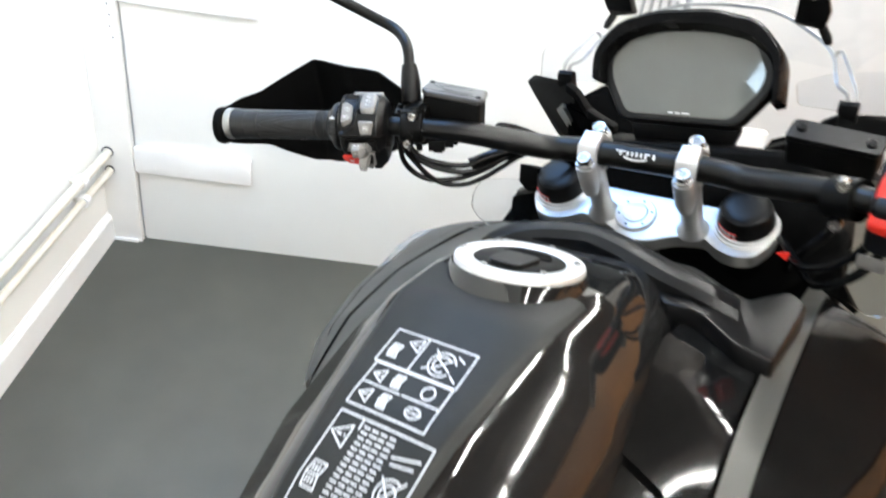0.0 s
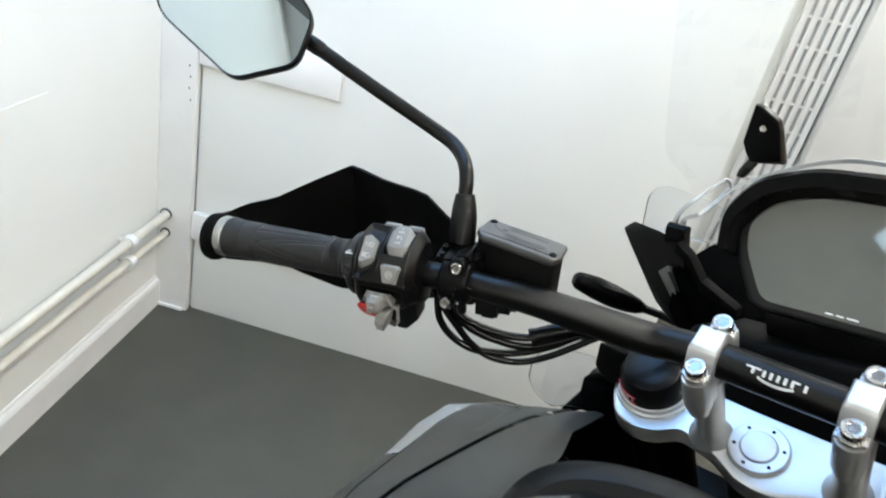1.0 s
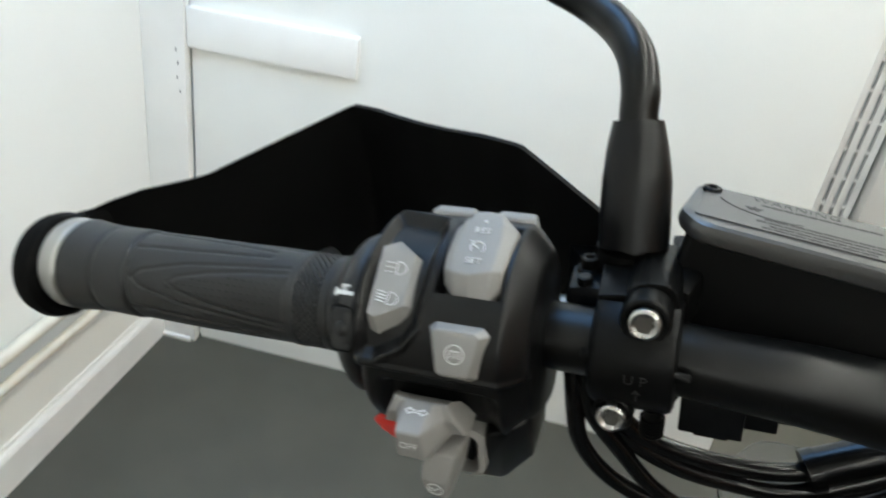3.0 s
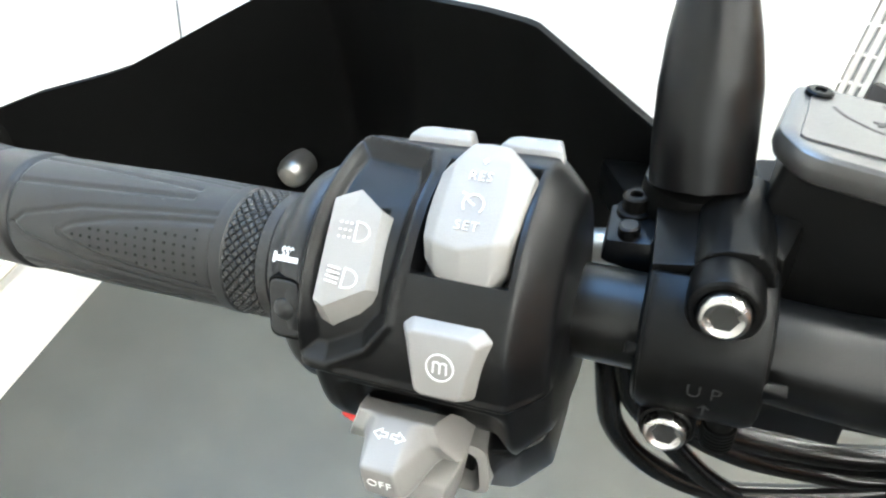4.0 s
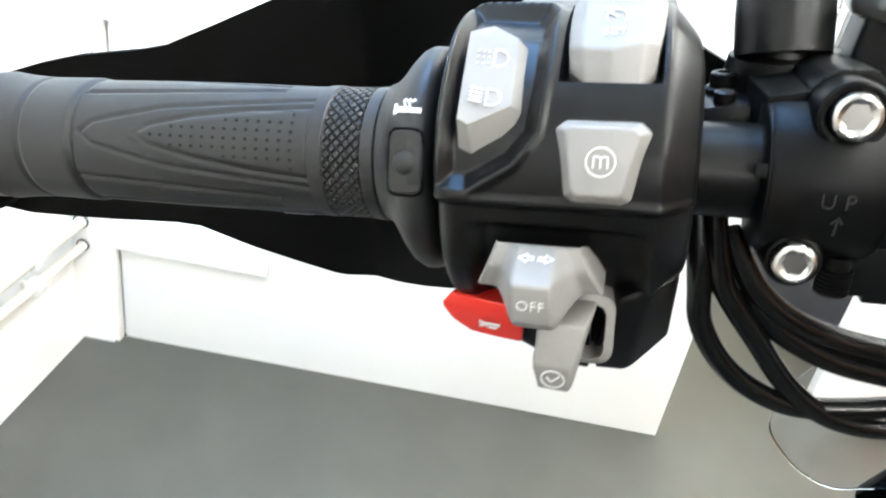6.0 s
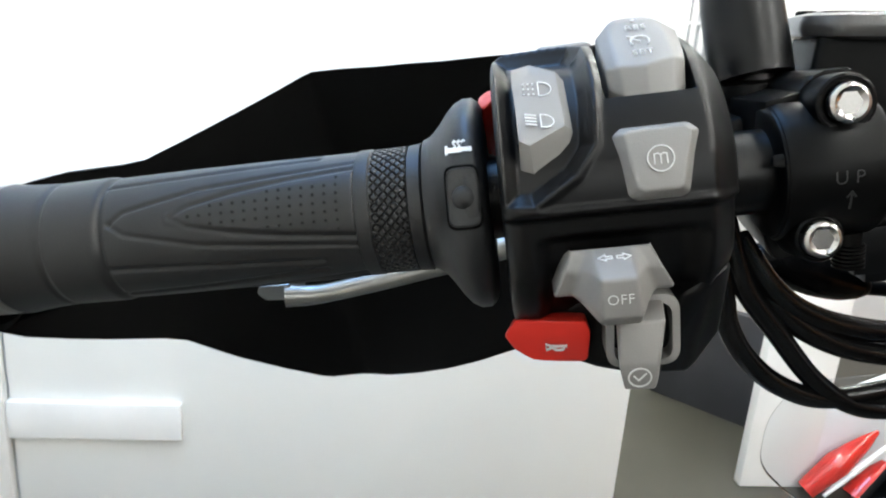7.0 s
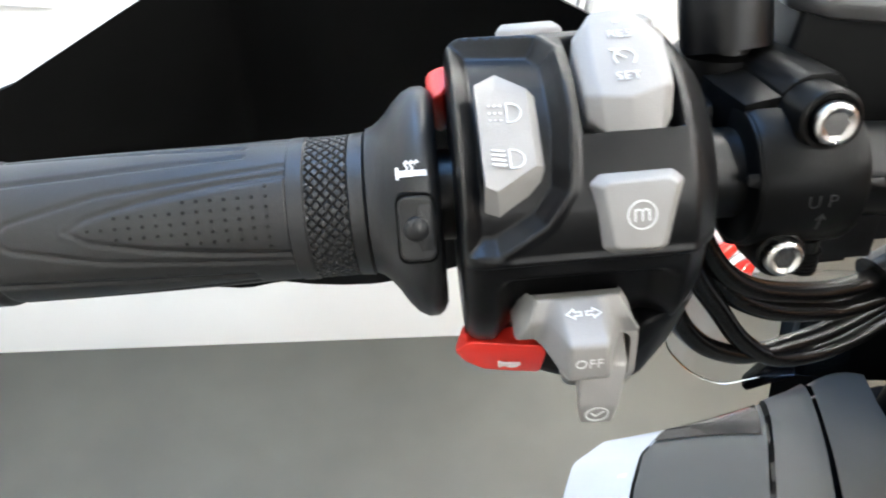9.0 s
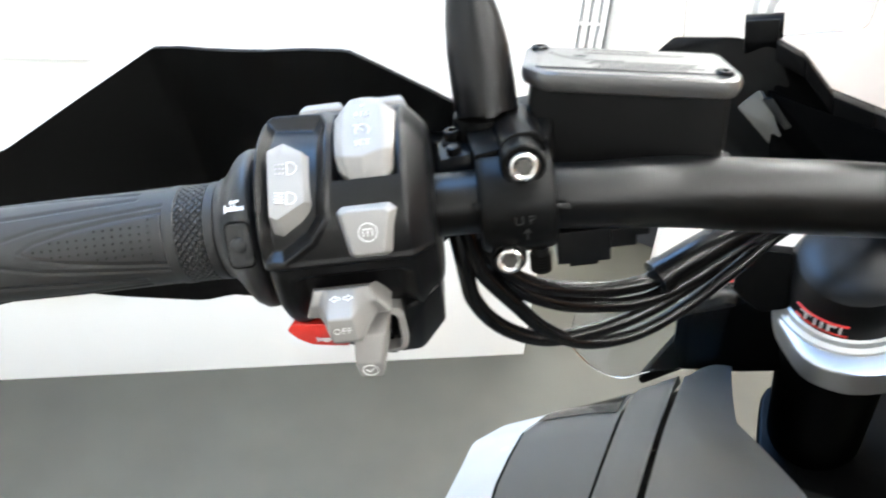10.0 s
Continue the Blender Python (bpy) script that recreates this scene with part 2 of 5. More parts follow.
def tube(points, radius, seg=20, steps=10, smooth=True):
    """A round tube along a path; radius: one number, or one for each point."""
    path = smooth_path(points, steps) if smooth else [Vector(p) for p in points]
    if isinstance(radius, (int, float)):
        radii = [radius] * len(path)
    else:
        x = np.linspace(0, len(radius) - 1, len(path))
        radii = np.interp(x, range(len(radius)), radius)
    tangent = (path[1] - path[0]).normalized()
    side = tangent.orthogonal().normalized()
    rows = []
    for i, p in enumerate(path):
        t = (path[min(i + 1, len(path) - 1)] - path[max(i - 1, 0)]).normalized()
        side = (side - t * side.dot(t)).normalized()
        other = t.cross(side)
        rows.append([p + (side * math.cos(a) + other * math.sin(a)) * radii[i] for a in (2 * math.pi * k / seg for k in range(seg))])
    return sheet(rows, True, True)


def rounded(corners, radius, steps=5):
    """A polygon in a plane with rounded corners."""
    out = []
    n = len(corners)
    for i in range(n):
        p, q, s = (Vector((*corners[j % n], 0)) for j in (i - 1, i, i + 1))
        r = radius[i] if isinstance(radius, (list, tuple)) else radius
        a, b = (p - q), (s - q)
        d = min(r, a.length * 0.45, b.length * 0.45)
        p1, p2 = q + a.normalized() * d, q + b.normalized() * d
        for k in range(steps + 1):
            t = k / steps
            c = p1 * (1 - t) ** 2 + q * 2 * t * (1 - t) + p2 * t * t
            out.append((c.x, c.y))
    return out


def slab(outline, lo, hi, edge=0.0, put=lambda x, y, z: (x, y, z)):
    """An extruded outline with softened rims."""
    cx, cy = (sum(p[n] for p in outline) / len(outline) for n in (0, 1))

    def ring(z, inset):
        row = []
        for x, y in outline:
            d = math.hypot(x - cx, y - cy) or 1
            row.append(put(x - (x - cx) / d * inset, y - (y - cy) / d * inset, z))
        return row

    sign = 1 if hi > lo else -1
    rows = [ring(lo, 0), ring(hi, 0)]
    if edge:
        rows = [ring(lo, edge), ring(lo + sign * edge * 0.3, edge * 0.3), ring(lo + sign * edge, 0), ring(hi - sign * edge, 0), ring(hi - sign * edge * 0.3, edge * 0.3), ring(hi, edge), ring(hi, edge * 1.7)]
    return sheet(rows, True, True)


def lettering(words, size, put, depth=0.15, spacing=1.0):
    """Raised words in Blender's own font; put takes x, y, z of the text plane to the place."""
    curve = bpy.data.curves.new("words", "FONT")
    curve.body, curve.size, curve.align_x, curve.align_y, curve.extrude, curve.space_character = words, size, "CENTER", "CENTER", depth, spacing
    curve.resolution_u, curve.offset = 3, -0.014 * size
    ob = bpy.data.objects.new("words", curve)
    scene.collection.objects.link(ob)
    me = bpy.data.meshes.new_from_object(ob.evaluated_get(bpy.context.evaluated_depsgraph_get()))
    bpy.data.objects.remove(ob)
    bpy.data.curves.remove(curve)
    bm = bmesh.new()
    bm.from_mesh(me)
    bpy.data.meshes.remove(me)
    for v in bm.verts:
        v.co = put(*v.co)
    return bm


def strokes(lines, width, put, depth=0.15):
    """Printed line work: each line is a list of points of the text plane."""
    bm = bmesh.new()
    for line in lines:
        pts = [Vector((*p, 0)) for p in line]
        for a, b in zip(pts, pts[1:]):
            d = (b - a).normalized() * width / 2
            n = Vector((-d.y, d.x, 0))
            a2, b2 = a - d * 0.6, b + d * 0.6
            low = [a2 + n, b2 + n, b2 - n, a2 - n]
            top = [bm.verts.new(put(p.x, p.y, depth)) for p in low]
            bot = [bm.verts.new(put(p.x, p.y, -depth)) for p in low]
            bm.faces.new(top)
            for i in range(4):
                bm.faces.new((top[i], bot[i], bot[(i + 1) % 4], top[(i + 1) % 4]))
    return bm


def arc(cx, cy, r, a0, a1, n=16, ry=None):
    return [(cx + r * math.cos(radians(a0 + (a1 - a0) * k / n)), cy + (ry or r) * math.sin(radians(a0 + (a1 - a0) * k / n))) for k in range(n + 1)]


def polar(u, degrees, r):
    """A place round the bar's axis: 0 degrees faces the rider, 90 is up."""
    return (u, r * math.sin(radians(degrees)), r * math.cos(radians(degrees)))


def on_bar(u0, degrees, r, turn=0.0):
    """Puts a text plane on the tangent plane of a cylinder round the bar."""
    a, c, s = radians(degrees), math.cos(radians(turn)), math.sin(radians(turn))

    def put(x, y, z):
        x, y = x * c - y * s, x * s + y * c
        return (u0 + x, (r + z) * math.sin(a) + y * math.cos(a), (r + z) * math.cos(a) - y * math.sin(a))

    return put

# ---------------------------------------------------------------- the room
LEFT, BACK, END, FAR, RIGHT, REAR, TOP = -1.0, 2.165, 0.588, 3.62, 4.0, -3.0, 2.75


def room():
    floor = solo("floor", box((LEFT - 0.15, REAR - 0.15, -0.1), (RIGHT + 0.15, FAR + 0.15, 0.0)), FLOOR_GREY, "dark grey-green vinyl floor with a dull sheen", "floor", "structure")
    solo("ceiling", box((0.1, REAR - 0.15, TOP), (RIGHT + 0.15, FAR + 0.15, TOP + 0.15)), TIMBER_DARK, "dark brown timber ceiling with rows of tube lights", "ceiling", "structure")
    solo("ceiling", joined(box((LEFT - 0.15, REAR - 0.15, TOP), (-0.84, FAR + 0.15, TOP + 0.15)), box((-0.20, REAR - 0.15, TOP), (0.1, FAR + 0.15, TOP + 0.15)), box((-0.84, REAR - 0.15, TOP), (-0.20, 0.66, TOP + 0.15)), box((-0.84, 1.98, TOP), (-0.20, FAR + 0.15, TOP + 0.15))), CEILING_GREY, "plain pale painted ceiling with a rooflight", "ceiling", "structure")
    solo("wall_left", joined(box((LEFT - 0.15, REAR, 0), (LEFT, FAR, 2.16)), box((LEFT - 0.15, REAR, 2.42), (LEFT, FAR, TOP)), box((LEFT - 0.15, REAR, 2.16), (LEFT, -0.262, 2.42)), box((LEFT - 0.15, -0.178, 2.16), (LEFT, FAR, 2.42))), WALL_WHITE, "white painted plaster wall above a skirting", "wall", "structure")
    solo("wall_back", joined(box((-0.8845, BACK, 0), (END, BACK + 0.012, TOP), 0.003), box((LEFT, BACK + 0.0125, 0), (END - 0.002, BACK + 0.11, TOP))), WALL_WHITE, "white painted partition wall ending in a square corner", "wall", "structure")
    solo("wall_far", box((LEFT, FAR, 0), (RIGHT, FAR + 0.15, TOP)), WALL_WHITE, "plain white wall behind the partition", "wall", "structure")
    # right wall lined with brown timber
    solo("wall_right", box((RIGHT, REAR, 0), (RIGHT + 0.15, FAR, TOP)), WOOD_BROWN, "brown timber clad wall", "wall", "structure")
    # unseen wall, kept dark to dim reflections; its opening is made up
    solo("wall_rear", joined(box((LEFT, REAR - 0.15, 0), (-0.75, REAR, TOP)), box((1.55, REAR - 0.15, 0), (RIGHT, REAR, TOP)), box((-0.75, REAR - 0.15, 0), (1.55, REAR, 1.65)), box((-0.75, REAR - 0.15, 2.4), (1.55, REAR, TOP))), REAR_GREY, "unseen dull grey wall with an opening for the fill lamp", "wall", "structure")
    # corner post, its foot block, skirting along the left wall
    solo("trim", joined(box((-0.9995, 2.138, 0.0), (-0.888, BACK, TOP), 0.003), box((-0.9995, 2.130, 0.0), (-0.9, 2.138, 0.012), 0.002)), TRIM_WHITE, "white boxed post in the corner of the walls", "trim", "structure")
    prof = [(0, 0), (0.016, 0), (0.016, 0.088), (0.012, 0.098), (0.006, 0.104), (0.004, 0.112), (0, 0.112)]
    rows = [[(LEFT + x, y, z) for x, z in prof] for y in (REAR, 2.138)]
    solo("baseboard", sheet(rows, True, True), TRIM_WHITE, "white painted skirting board with scuffs", "skirting", "structure", angle=20)
    for z0, z1, x1 in ((0.858, 0.952, -0.470), (0.283, 0.376, -0.497)):
        solo("wall_board", box((-0.887, BACK - 0.019, z0), (x1, BACK, z1), 0.003), TRIM_WHITE, "short white painted board fixed to the wall", "wall board", group="boards on the wall")
    solo("trim", box((LEFT - 0.001, 0.1, 0.869), (LEFT + 0.0014, 1.66, 0.8735)), WALL_WHITE, "painted-over ridge in the plaster", "trim", "structure")
    return floor


room()


def heating_pipe(z, r, label):
    x = -0.966
    p = thing("heating_pipe", (x, 1.0, z), label, "pipe", "pipes along the wall")
    part("tube", turned([(REAR + 0.05, r), (2.137, r)], 24, "v", (x, z)), PIPE_CREAM, p)
    # charcoal ring put where only a shaded gap shows
    part("gap_shade_ring", turned([(2.1335, r + 0.001), (2.1335, r + 0.0045), (2.1379, r + 0.0045)], 24, "v", (x - 0.002, z + 0.001), caps=False), CHARCOAL, p, "dark ring coloured for the shaded gap at the post")
    return p


solo("trim", joined(*[box((x, 2.1368, z), (x + 0.003, 2.1385, z + 0.006)) for x, z in ((-0.912, 0.847), (-0.908, 0.815), (-0.911, 0.780), (-0.905, 0.746))]), CHARCOAL, "row of small dark nail marks in the post", "trim", "structure")

upper_pipe = heating_pipe(0.352, 0.0145, "cream painted heating pipe clipped above the skirting")
heating_pipe(0.285, 0.0115, "thinner cream painted heating pipe under the other")


def pipe_clip(y):
    c = thing("pipe_clip", (-1.0, y, 0.32), "painted clip that holds both heating pipes", "pipe clip", "pipe clips")
    for z, r in ((0.352, 0.0145), (0.285, 0.0115)):
        part("band", turned([(y - 0.012, r + 0.003), (y - 0.012, r + 0.008), (y + 0.012, r + 0.008), (y + 0.012, r + 0.003)], 24, "v", (-0.966, z)), TRIM_WHITE, c)
        part("stem", box((-1.0, y - 0.005, z - 0.005), (-0.966 - r, y + 0.005, z + 0.005), 0.001), PIPE_CREAM, c)


for y in (1.93, 0.7, -0.6):
    pipe_clip(y)


def slotted_panel(x0, width):
    """Tall steel panel with columns of upright slots."""
    p = thing("slotted_panel", (x0, FAR - 0.05, 0), "tall pale grey steel panel with upright slots", "display panel")
    y0, y1 = FAR - 0.06, FAR - 0.035
    # backing toned darker: the shade inside the slots is put into its colour
    part("backing", box((x0, y1, 0.0), (x0 + width, FAR - 0.002, 2.2)), SLOT_DARK, p, "backing sheet darkened to give the slots their shade")
    cols = 5
    step = width / cols
    for k in range(cols + 1):
        part("upright", box((x0 + k * step - 0.013, y0, 0.0), (x0 + k * step + 0.013, y1 - 0.002, 2.2), 0.002), PANEL_LILAC, p)
    for k in range(18):
        part("rung", box((x0 - 0.009, y0 + 0.002, 0.04 + k * 0.12), (x0 + width + 0.009, y0 + 0.014, 0.054 + k * 0.12), 0.002), PANEL_LILAC, p)
    return p


slotted_panel(1.03, 0.205)
plain = thing("steel_cabinet", (1.8, FAR - 0.05, 0), "plain pale grey steel cabinet against the wall", "cabinet")
part("body", box((1.262, FAR - 0.12, 0.04), (3.2, FAR - 0.004, 2.2), 0.004), PANEL_LILAC, plain)
part("plinth", box((1.28, FAR - 0.11, 0.0), (3.18, FAR - 0.01, 0.04)), CHARCOAL, plain)

stand = thing("display_stand", (1.2, 2.5, 0), "white display stand with a dark side panel", "display stand")
part("white_panel", box((1.075, 2.40, 0.0), (1.30, 2.44, 0.62), 0.006), TRIM_WHITE, stand)
part("dark_panel", hull([(1.02, 3.02, 0.0), (1.30, 2.72, 0.0), (1.02, 3.02, 0.40), (1.30, 2.72, 0.40), (1.05, 3.04, 0.0), (1.33, 2.74, 0.0), (1.05, 3.04, 0.40), (1.33, 2.74, 0.40)], 0.004), CHARCOAL, stand)

red = thing("red_fairing", (1.45, 2.45, 0), "glossy red and white fairing standing on the floor", "motorcycle fairing")
part("shell", tube([(1.26, 2.36, 0.02), (1.34, 2.36, 0.11), (1.41, 2.37, 0.17), (1.46, 2.38, 0.21)], [0.030, 0.040, 0.024, 0.006], 14), RED_PAINT, red)
part("wing", tube([(1.40, 2.33, 0.01), (1.45, 2.34, 0.07), (1.49, 2.35, 0.12)], [0.044, 0.042, 0.018], 14), RED_PAINT, red)
part("side_panel", hull([(1.28, 2.40, 0.0), (1.70, 2.46, 0.0), (1.28, 2.42, 0.0), (1.70, 2.48, 0.0), (1.30, 2.41, 0.30), (1.60, 2.45, 0.40), (1.30, 2.43, 0.30), (1.60, 2.47, 0.40)], 0.006), PANEL_LILAC, red, "glossy pale grey side panel")
part("stripe", tube([(1.30, 2.33, 0.02), (1.39, 2.335, 0.11), (1.50, 2.35, 0.20)], [0.006, 0.012, 0.005], 10), TRIM_WHITE, red)

# glowing sheet added beside the beam to brighten the ceiling in the mirror
pane = thing("rooflight", (-0.6, 0.25, TOP), "glowing white sheet added under the pale ceiling", "rooflight")
part("glow_sheet", slab([(-0.985, 0.12), (-0.62, -0.155), (-0.50, -0.155), (-0.50, 0.50), (-0.985, 0.50)], TOP - 0.008, TOP - 0.003, 0.001), CEILING_GLOW, pane)
part("sheet_bar", box((-0.985, 0.502, TOP - 0.012), (-0.48, 0.512, TOP - 0.003), 0.001), TRIM_WHITE, pane)

# beam under the ceiling and the rows of tube lights
solo("beam", joined(
    hull([(LEFT + x, y, z + d) for x in (0, 0.028) for d in (-0.04, 0.036) for y, z in ((0.95, 2.07), (0.055, 2.735))], 0.004),
    hull([(x + d, y + d * 1.1, z) for z in (2.722, TOP) for d in (-0.018, 0.018) for x, y in ((-0.975, 0.07), (-0.62, -0.20))], 0.004)), BEAM_GREY, "grey boxed beam climbing the wall and crossing the ceiling", "beam", "structure")
for row, x in ((0, 0.55), (1, 1.75)):
    for k in range(10):
        y = -2.7 + k * 0.66
        lamp = thing("ceiling_light", (x, y, TOP - 0.06), "white ceiling batten with a glowing tube", "ceiling light", "ceiling lights")
        part("housing", box((x - 0.03, y - 0.29, TOP - 0.05), (x + 0.03, y + 0.29, TOP), 0.004), TRIM_WHITE, lamp)
        part("tube", turned([(y - 0.25, 0.009), (y + 0.25, 0.009)], 12, "v", (x, TOP - 0.068)), TUBE_LIGHT, lamp)

# ---------------------------------------------------------------- the motorcycle
BASE = (0.55, 0.95, 0.0)
bike = thing("motorcycle", BASE, "black and grey adventure motorcycle leaning on its side stand", "motorcycle")


# ---- handlebar
def handlebar():
    left = [(0, 8, 48.5), (-60, 8, 48.5), (-88, 7, 47.5), (-112, 0, 52), (-150, -16, 72.5), (-195, -36, 98), (-222, -47, 108.5), (-247, -55.5, 116), (-300, -74, 127), (-400, -110, 147), (-452, -129, 158)]
    radii = [14.3, 14.3, 14.3, 14.2, 13.8, 12.6, 11.6, 11.1, 11.1, 11.1, 11.1]
    right = [(-x, y, z) for x, y, z in left[:0:-1]]
    part("handlebar", tube(right + left, radii[:0:-1] + radii, 28, 8), BAR_BLACK, bike, "black tapered handlebar", FORK)
    # maker's mark between the clamps, as plain shapes
    part("bar_mark", strokes([[(-22, 3), (-12, 3)], [(-17, 3), (-17, -3)], [(-9, -3), (-9, 3)], [(-4, -3), (-4, 3)], [(1, -3), (1, 3)], [(6, 3), (6, -3)], [(11, -3), (11, 3), (15, 3)], [(20, -3), (20, 3)], *[arc(0, -4, 13, 200, 340, 10, 4)]], 2.1, lambda x, y, z: (x - 6, 1.5 + y * 0.6, 48.75 + math.sqrt(max(0.0, 14.5 ** 2 - (y * 0.6 - 6.5) ** 2)) + z)), PRINT_WHITE, bike, "white printed mark", FORK)


handlebar()


# ---- left grip
def step(x, a, b):
    t = max(0.0, min(1.0, (x - a) / (b - a)))
    return t * t * (3 - 2 * t)


def ridge(u, s, pts, width):
    """How near places of the unrolled grip lie to a drawn line: 1 on it, 0 away from it."""
    best = np.full(u.shape, 1e9)
    for (a, b), (c, d) in zip(pts, pts[1:]):
        dx, dy = c - a, d - b
        t = np.clip(((u - a) * dx + (s - b) * dy) / (dx * dx + dy * dy), 0, 1)
        best = np.minimum(best, np.hypot(u - a - t * dx, s - b - t * dy))
    x = np.clip(1 - best / width, 0, 1)
    return x * x * (3 - 2 * x)


def panel_half(u):
    """Half width of the wedge-shaped panels of the grip."""
    return np.where((u > -168) & (u < -118), 1.6 + 7.6 * np.clip((u + 168) / 50, 0, 1) ** 0.8, -1.0)


def grip():
    us, angles = np.linspace(-221, -117.5, 200), np.arange(240) * 1.5
    u, a = np.meshgrid(us, angles, indexing="ij")
    base = 17.0 + 1.3 * np.clip((-200 - u) / 18, 0, None) ** 2 + 0.3 * np.cos((u + 160) / 22) - 1.2 * (u < -219.5)
    for c in (27, 147, 267):
        s = np.radians((a - c + 180) % 360 - 180) * 17
        wedge = [(-118, 9.6), (-135, 7.9), (-150, 5.6), (-162, 2.6), (-167, 0.2), (-162, -2.4), (-150, -5.4), (-135, -7.7), (-118, -9.4)]
        base -= 0.45 * ridge(u, s, wedge, 1.15)
        base += 0.35 * np.clip((panel_half(u) - np.abs(s)) / 1.2, 0, 1)
        for sign in (1, -1):
            base -= 0.5 * ridge(u, s, [(-118, sign * 12.0), (-160, sign * 7.6), (-180, sign * 3.0), (-184, 0)], 1.1)
            base -= 0.6 * ridge(u, s, [(-128, sign * 16.0), (-165, sign * 13.4), (-186, sign * 12.4)], 1.3)
    base += 0.6 * np.clip((-187 - u) / 2, 0, 1) - 0.7 * np.clip(1 - np.abs(u + 187) / 1.2, 0, 1) - 0.5 * np.clip(1 - np.abs(u + 204) / 1.2, 0, 1)
    rows = [[polar(us[i], angles[k], base[i, k]) for k in range(240)] for i in range(200)]
    g = part("grip", sheet(rows, True, True), RUBBER, bike, "black ribbed rubber heated grip", BAR, 60)
    # flat dark discs on the panels, coloured for the shade in dimples
    dots = bmesh.new()
    for j in range(-3, 4):
        for i in range(14):
            u0, s0 = -122 - i * 3.05, j * 2.3
            if abs(s0) < float(panel_half(np.array(u0))) - 1.5:
                for k in (27, 147, 267):
                    turn = k + math.degrees(s0 / 17)
                    r = 17.42 + 0.3 * math.cos((u0 + 160) / 22)
                    m = Matrix.Translation(polar(u0, turn, r)) @ Matrix.Rotation(radians(-turn), 4, "X")
                    bmesh.ops.create_cone(dots, segments=10, radius1=0.46, radius2=0.40, depth=0.2, cap_ends=True, matrix=m)
    tagged(part("dimple_pattern", dots, DIMPLE, g, "rows of small dark discs for the shade in dimples", BAR), kind="stuff")
    part("plain_band", turned([(-118, 16.4), (-117.5, 17.2), (-116.8, 17.3), (-114, 17.3), (-113.4, 16.8)], 64), RUBBER, g, "", BAR)
    rows = []
    for i in range(61):
        x = 9.5 * i / 60
        row = []
        for k in range(480):
            cut = min(abs(math.sin(math.pi * (k / 12 + x / 2.5))), abs(math.sin(math.pi * (k / 12 - x / 2.5))))
            row.append(polar(-113.5 + x, k * 0.75, 16.3 + 0.8 * step(cut, 0.0, 0.5)))
        rows.append(row)
    part("knurled_band", sheet(rows, True, True), RUBBER, g, "diamond knurled rubber band", BAR, 60)
    part("inner_band", turned([(-104, 16.3), (-103.6, 17.2), (-100.4, 17.4), (-99.8, 16.6)], 64), RUBBER, g, "", BAR)
    end = part("bar_end", turned([(-221, 15.0), (-221.4, 18.0), (-222.4, 18.7), (-228.4, 18.7), (-229.8, 18.0), (-230.4, 15.5), (-230.8, 8.0)], 64), BAR_END_GREY, bike, "brushed aluminium bar end weight", BAR)
    part("end_bolt", turned([(-230.8, 6.5), (-233.5, 6.5), (-234, 5.5), (-234, 0.5)], 24), PERCH_BLACK, end, "", BAR)


grip()


def flange():
    """The collar beside the switches with the button of the grip heater."""
    rows = []
    for u, r, low in ((-99.6, 17.6, 0), (-98, 18.2, 0.3), (-96.5, 19.4, 0.8), (-94.6, 21.4, 1.8), (-92.6, 24.0, 3.0), (-90.4, 26.2, 3.9), (-88, 27.4, 4.2), (-85.6, 27.4, 4.0), (-84.2, 26.4, 3.6), (-83.2, 24.6, 3.0)):
        ring = []
        for k in range(72):
            a = 5 * k
            top = math.cos(radians(a - 100))
            down = max(0.0, math.cos(radians(a + 66)))
            rear = max(0.0, math.cos(radians(a - 180)))
            ring.append(polar(u, a, r + low * 0.45 * down ** 2 - 3.0 * (r - 17) / 10 * rear + 0.6 * top))
        rows.append(ring)
    f = part("grip_flange", sheet(rows, True, True), RUBBER, bike, "soft black collar between grip and switches", BAR, 50)
    put = on_bar(-88.8, 17, 26.2)
    out = rounded([(-3.9, -7.2), (3.9, -7.2), (3.7, 7.2), (-3.7, 7.2)], 2.4)
    part("button_rim", slab([(x * 1.12, y * 1.08) for x, y in out], -3.0, 0.55, 0.2, put), DARK_HOLE, f, "", BAR)
    part("heater_button", slab(out, -3.0, 0.85, 0.5, put), RUBBER, f, "small black rubber heater button", BAR)
    part("button_dome", turned([(0.6, 2.9), (1.3, 2.6), (1.8, 1.8), (2.05, 0.6)], 24, "w"), RUBBER, f, "", BAR @ dome_matrix(put))
    flat_icon = on_bar(-89.0, 43.0, 27.5)

    def icon(x, y, z):
        return flat_icon(x * 0.88, y * 0.70, z)

    waves = [[(x, 0.2), (x + 0.35, 0.9), (x - 0.25, 1.7), (x + 0.1, 2.5)] for x in (-1.1, 0.1, 1.3)]
    tips = [[(x - 0.35, 2.3), (x + 0.15, 3.0), (x + 0.55, 2.3)] for x in (-1.1, 0.1, 1.3)]
    bars = joined(strokes(waves + tips, 0.42, icon, 0.2), strokes([[(-2.9, -0.85), (2.9, -0.85)]], 1.9, icon, 0.2), strokes([[(-3.3, -2.3), (-3.3, 0.9)], [(3.3, -1.7), (3.3, 0.7)]], 0.75, icon, 0.2))
    part("heater_icon", bars, PRINT_WHITE, f, "white printed heater symbol", BAR)


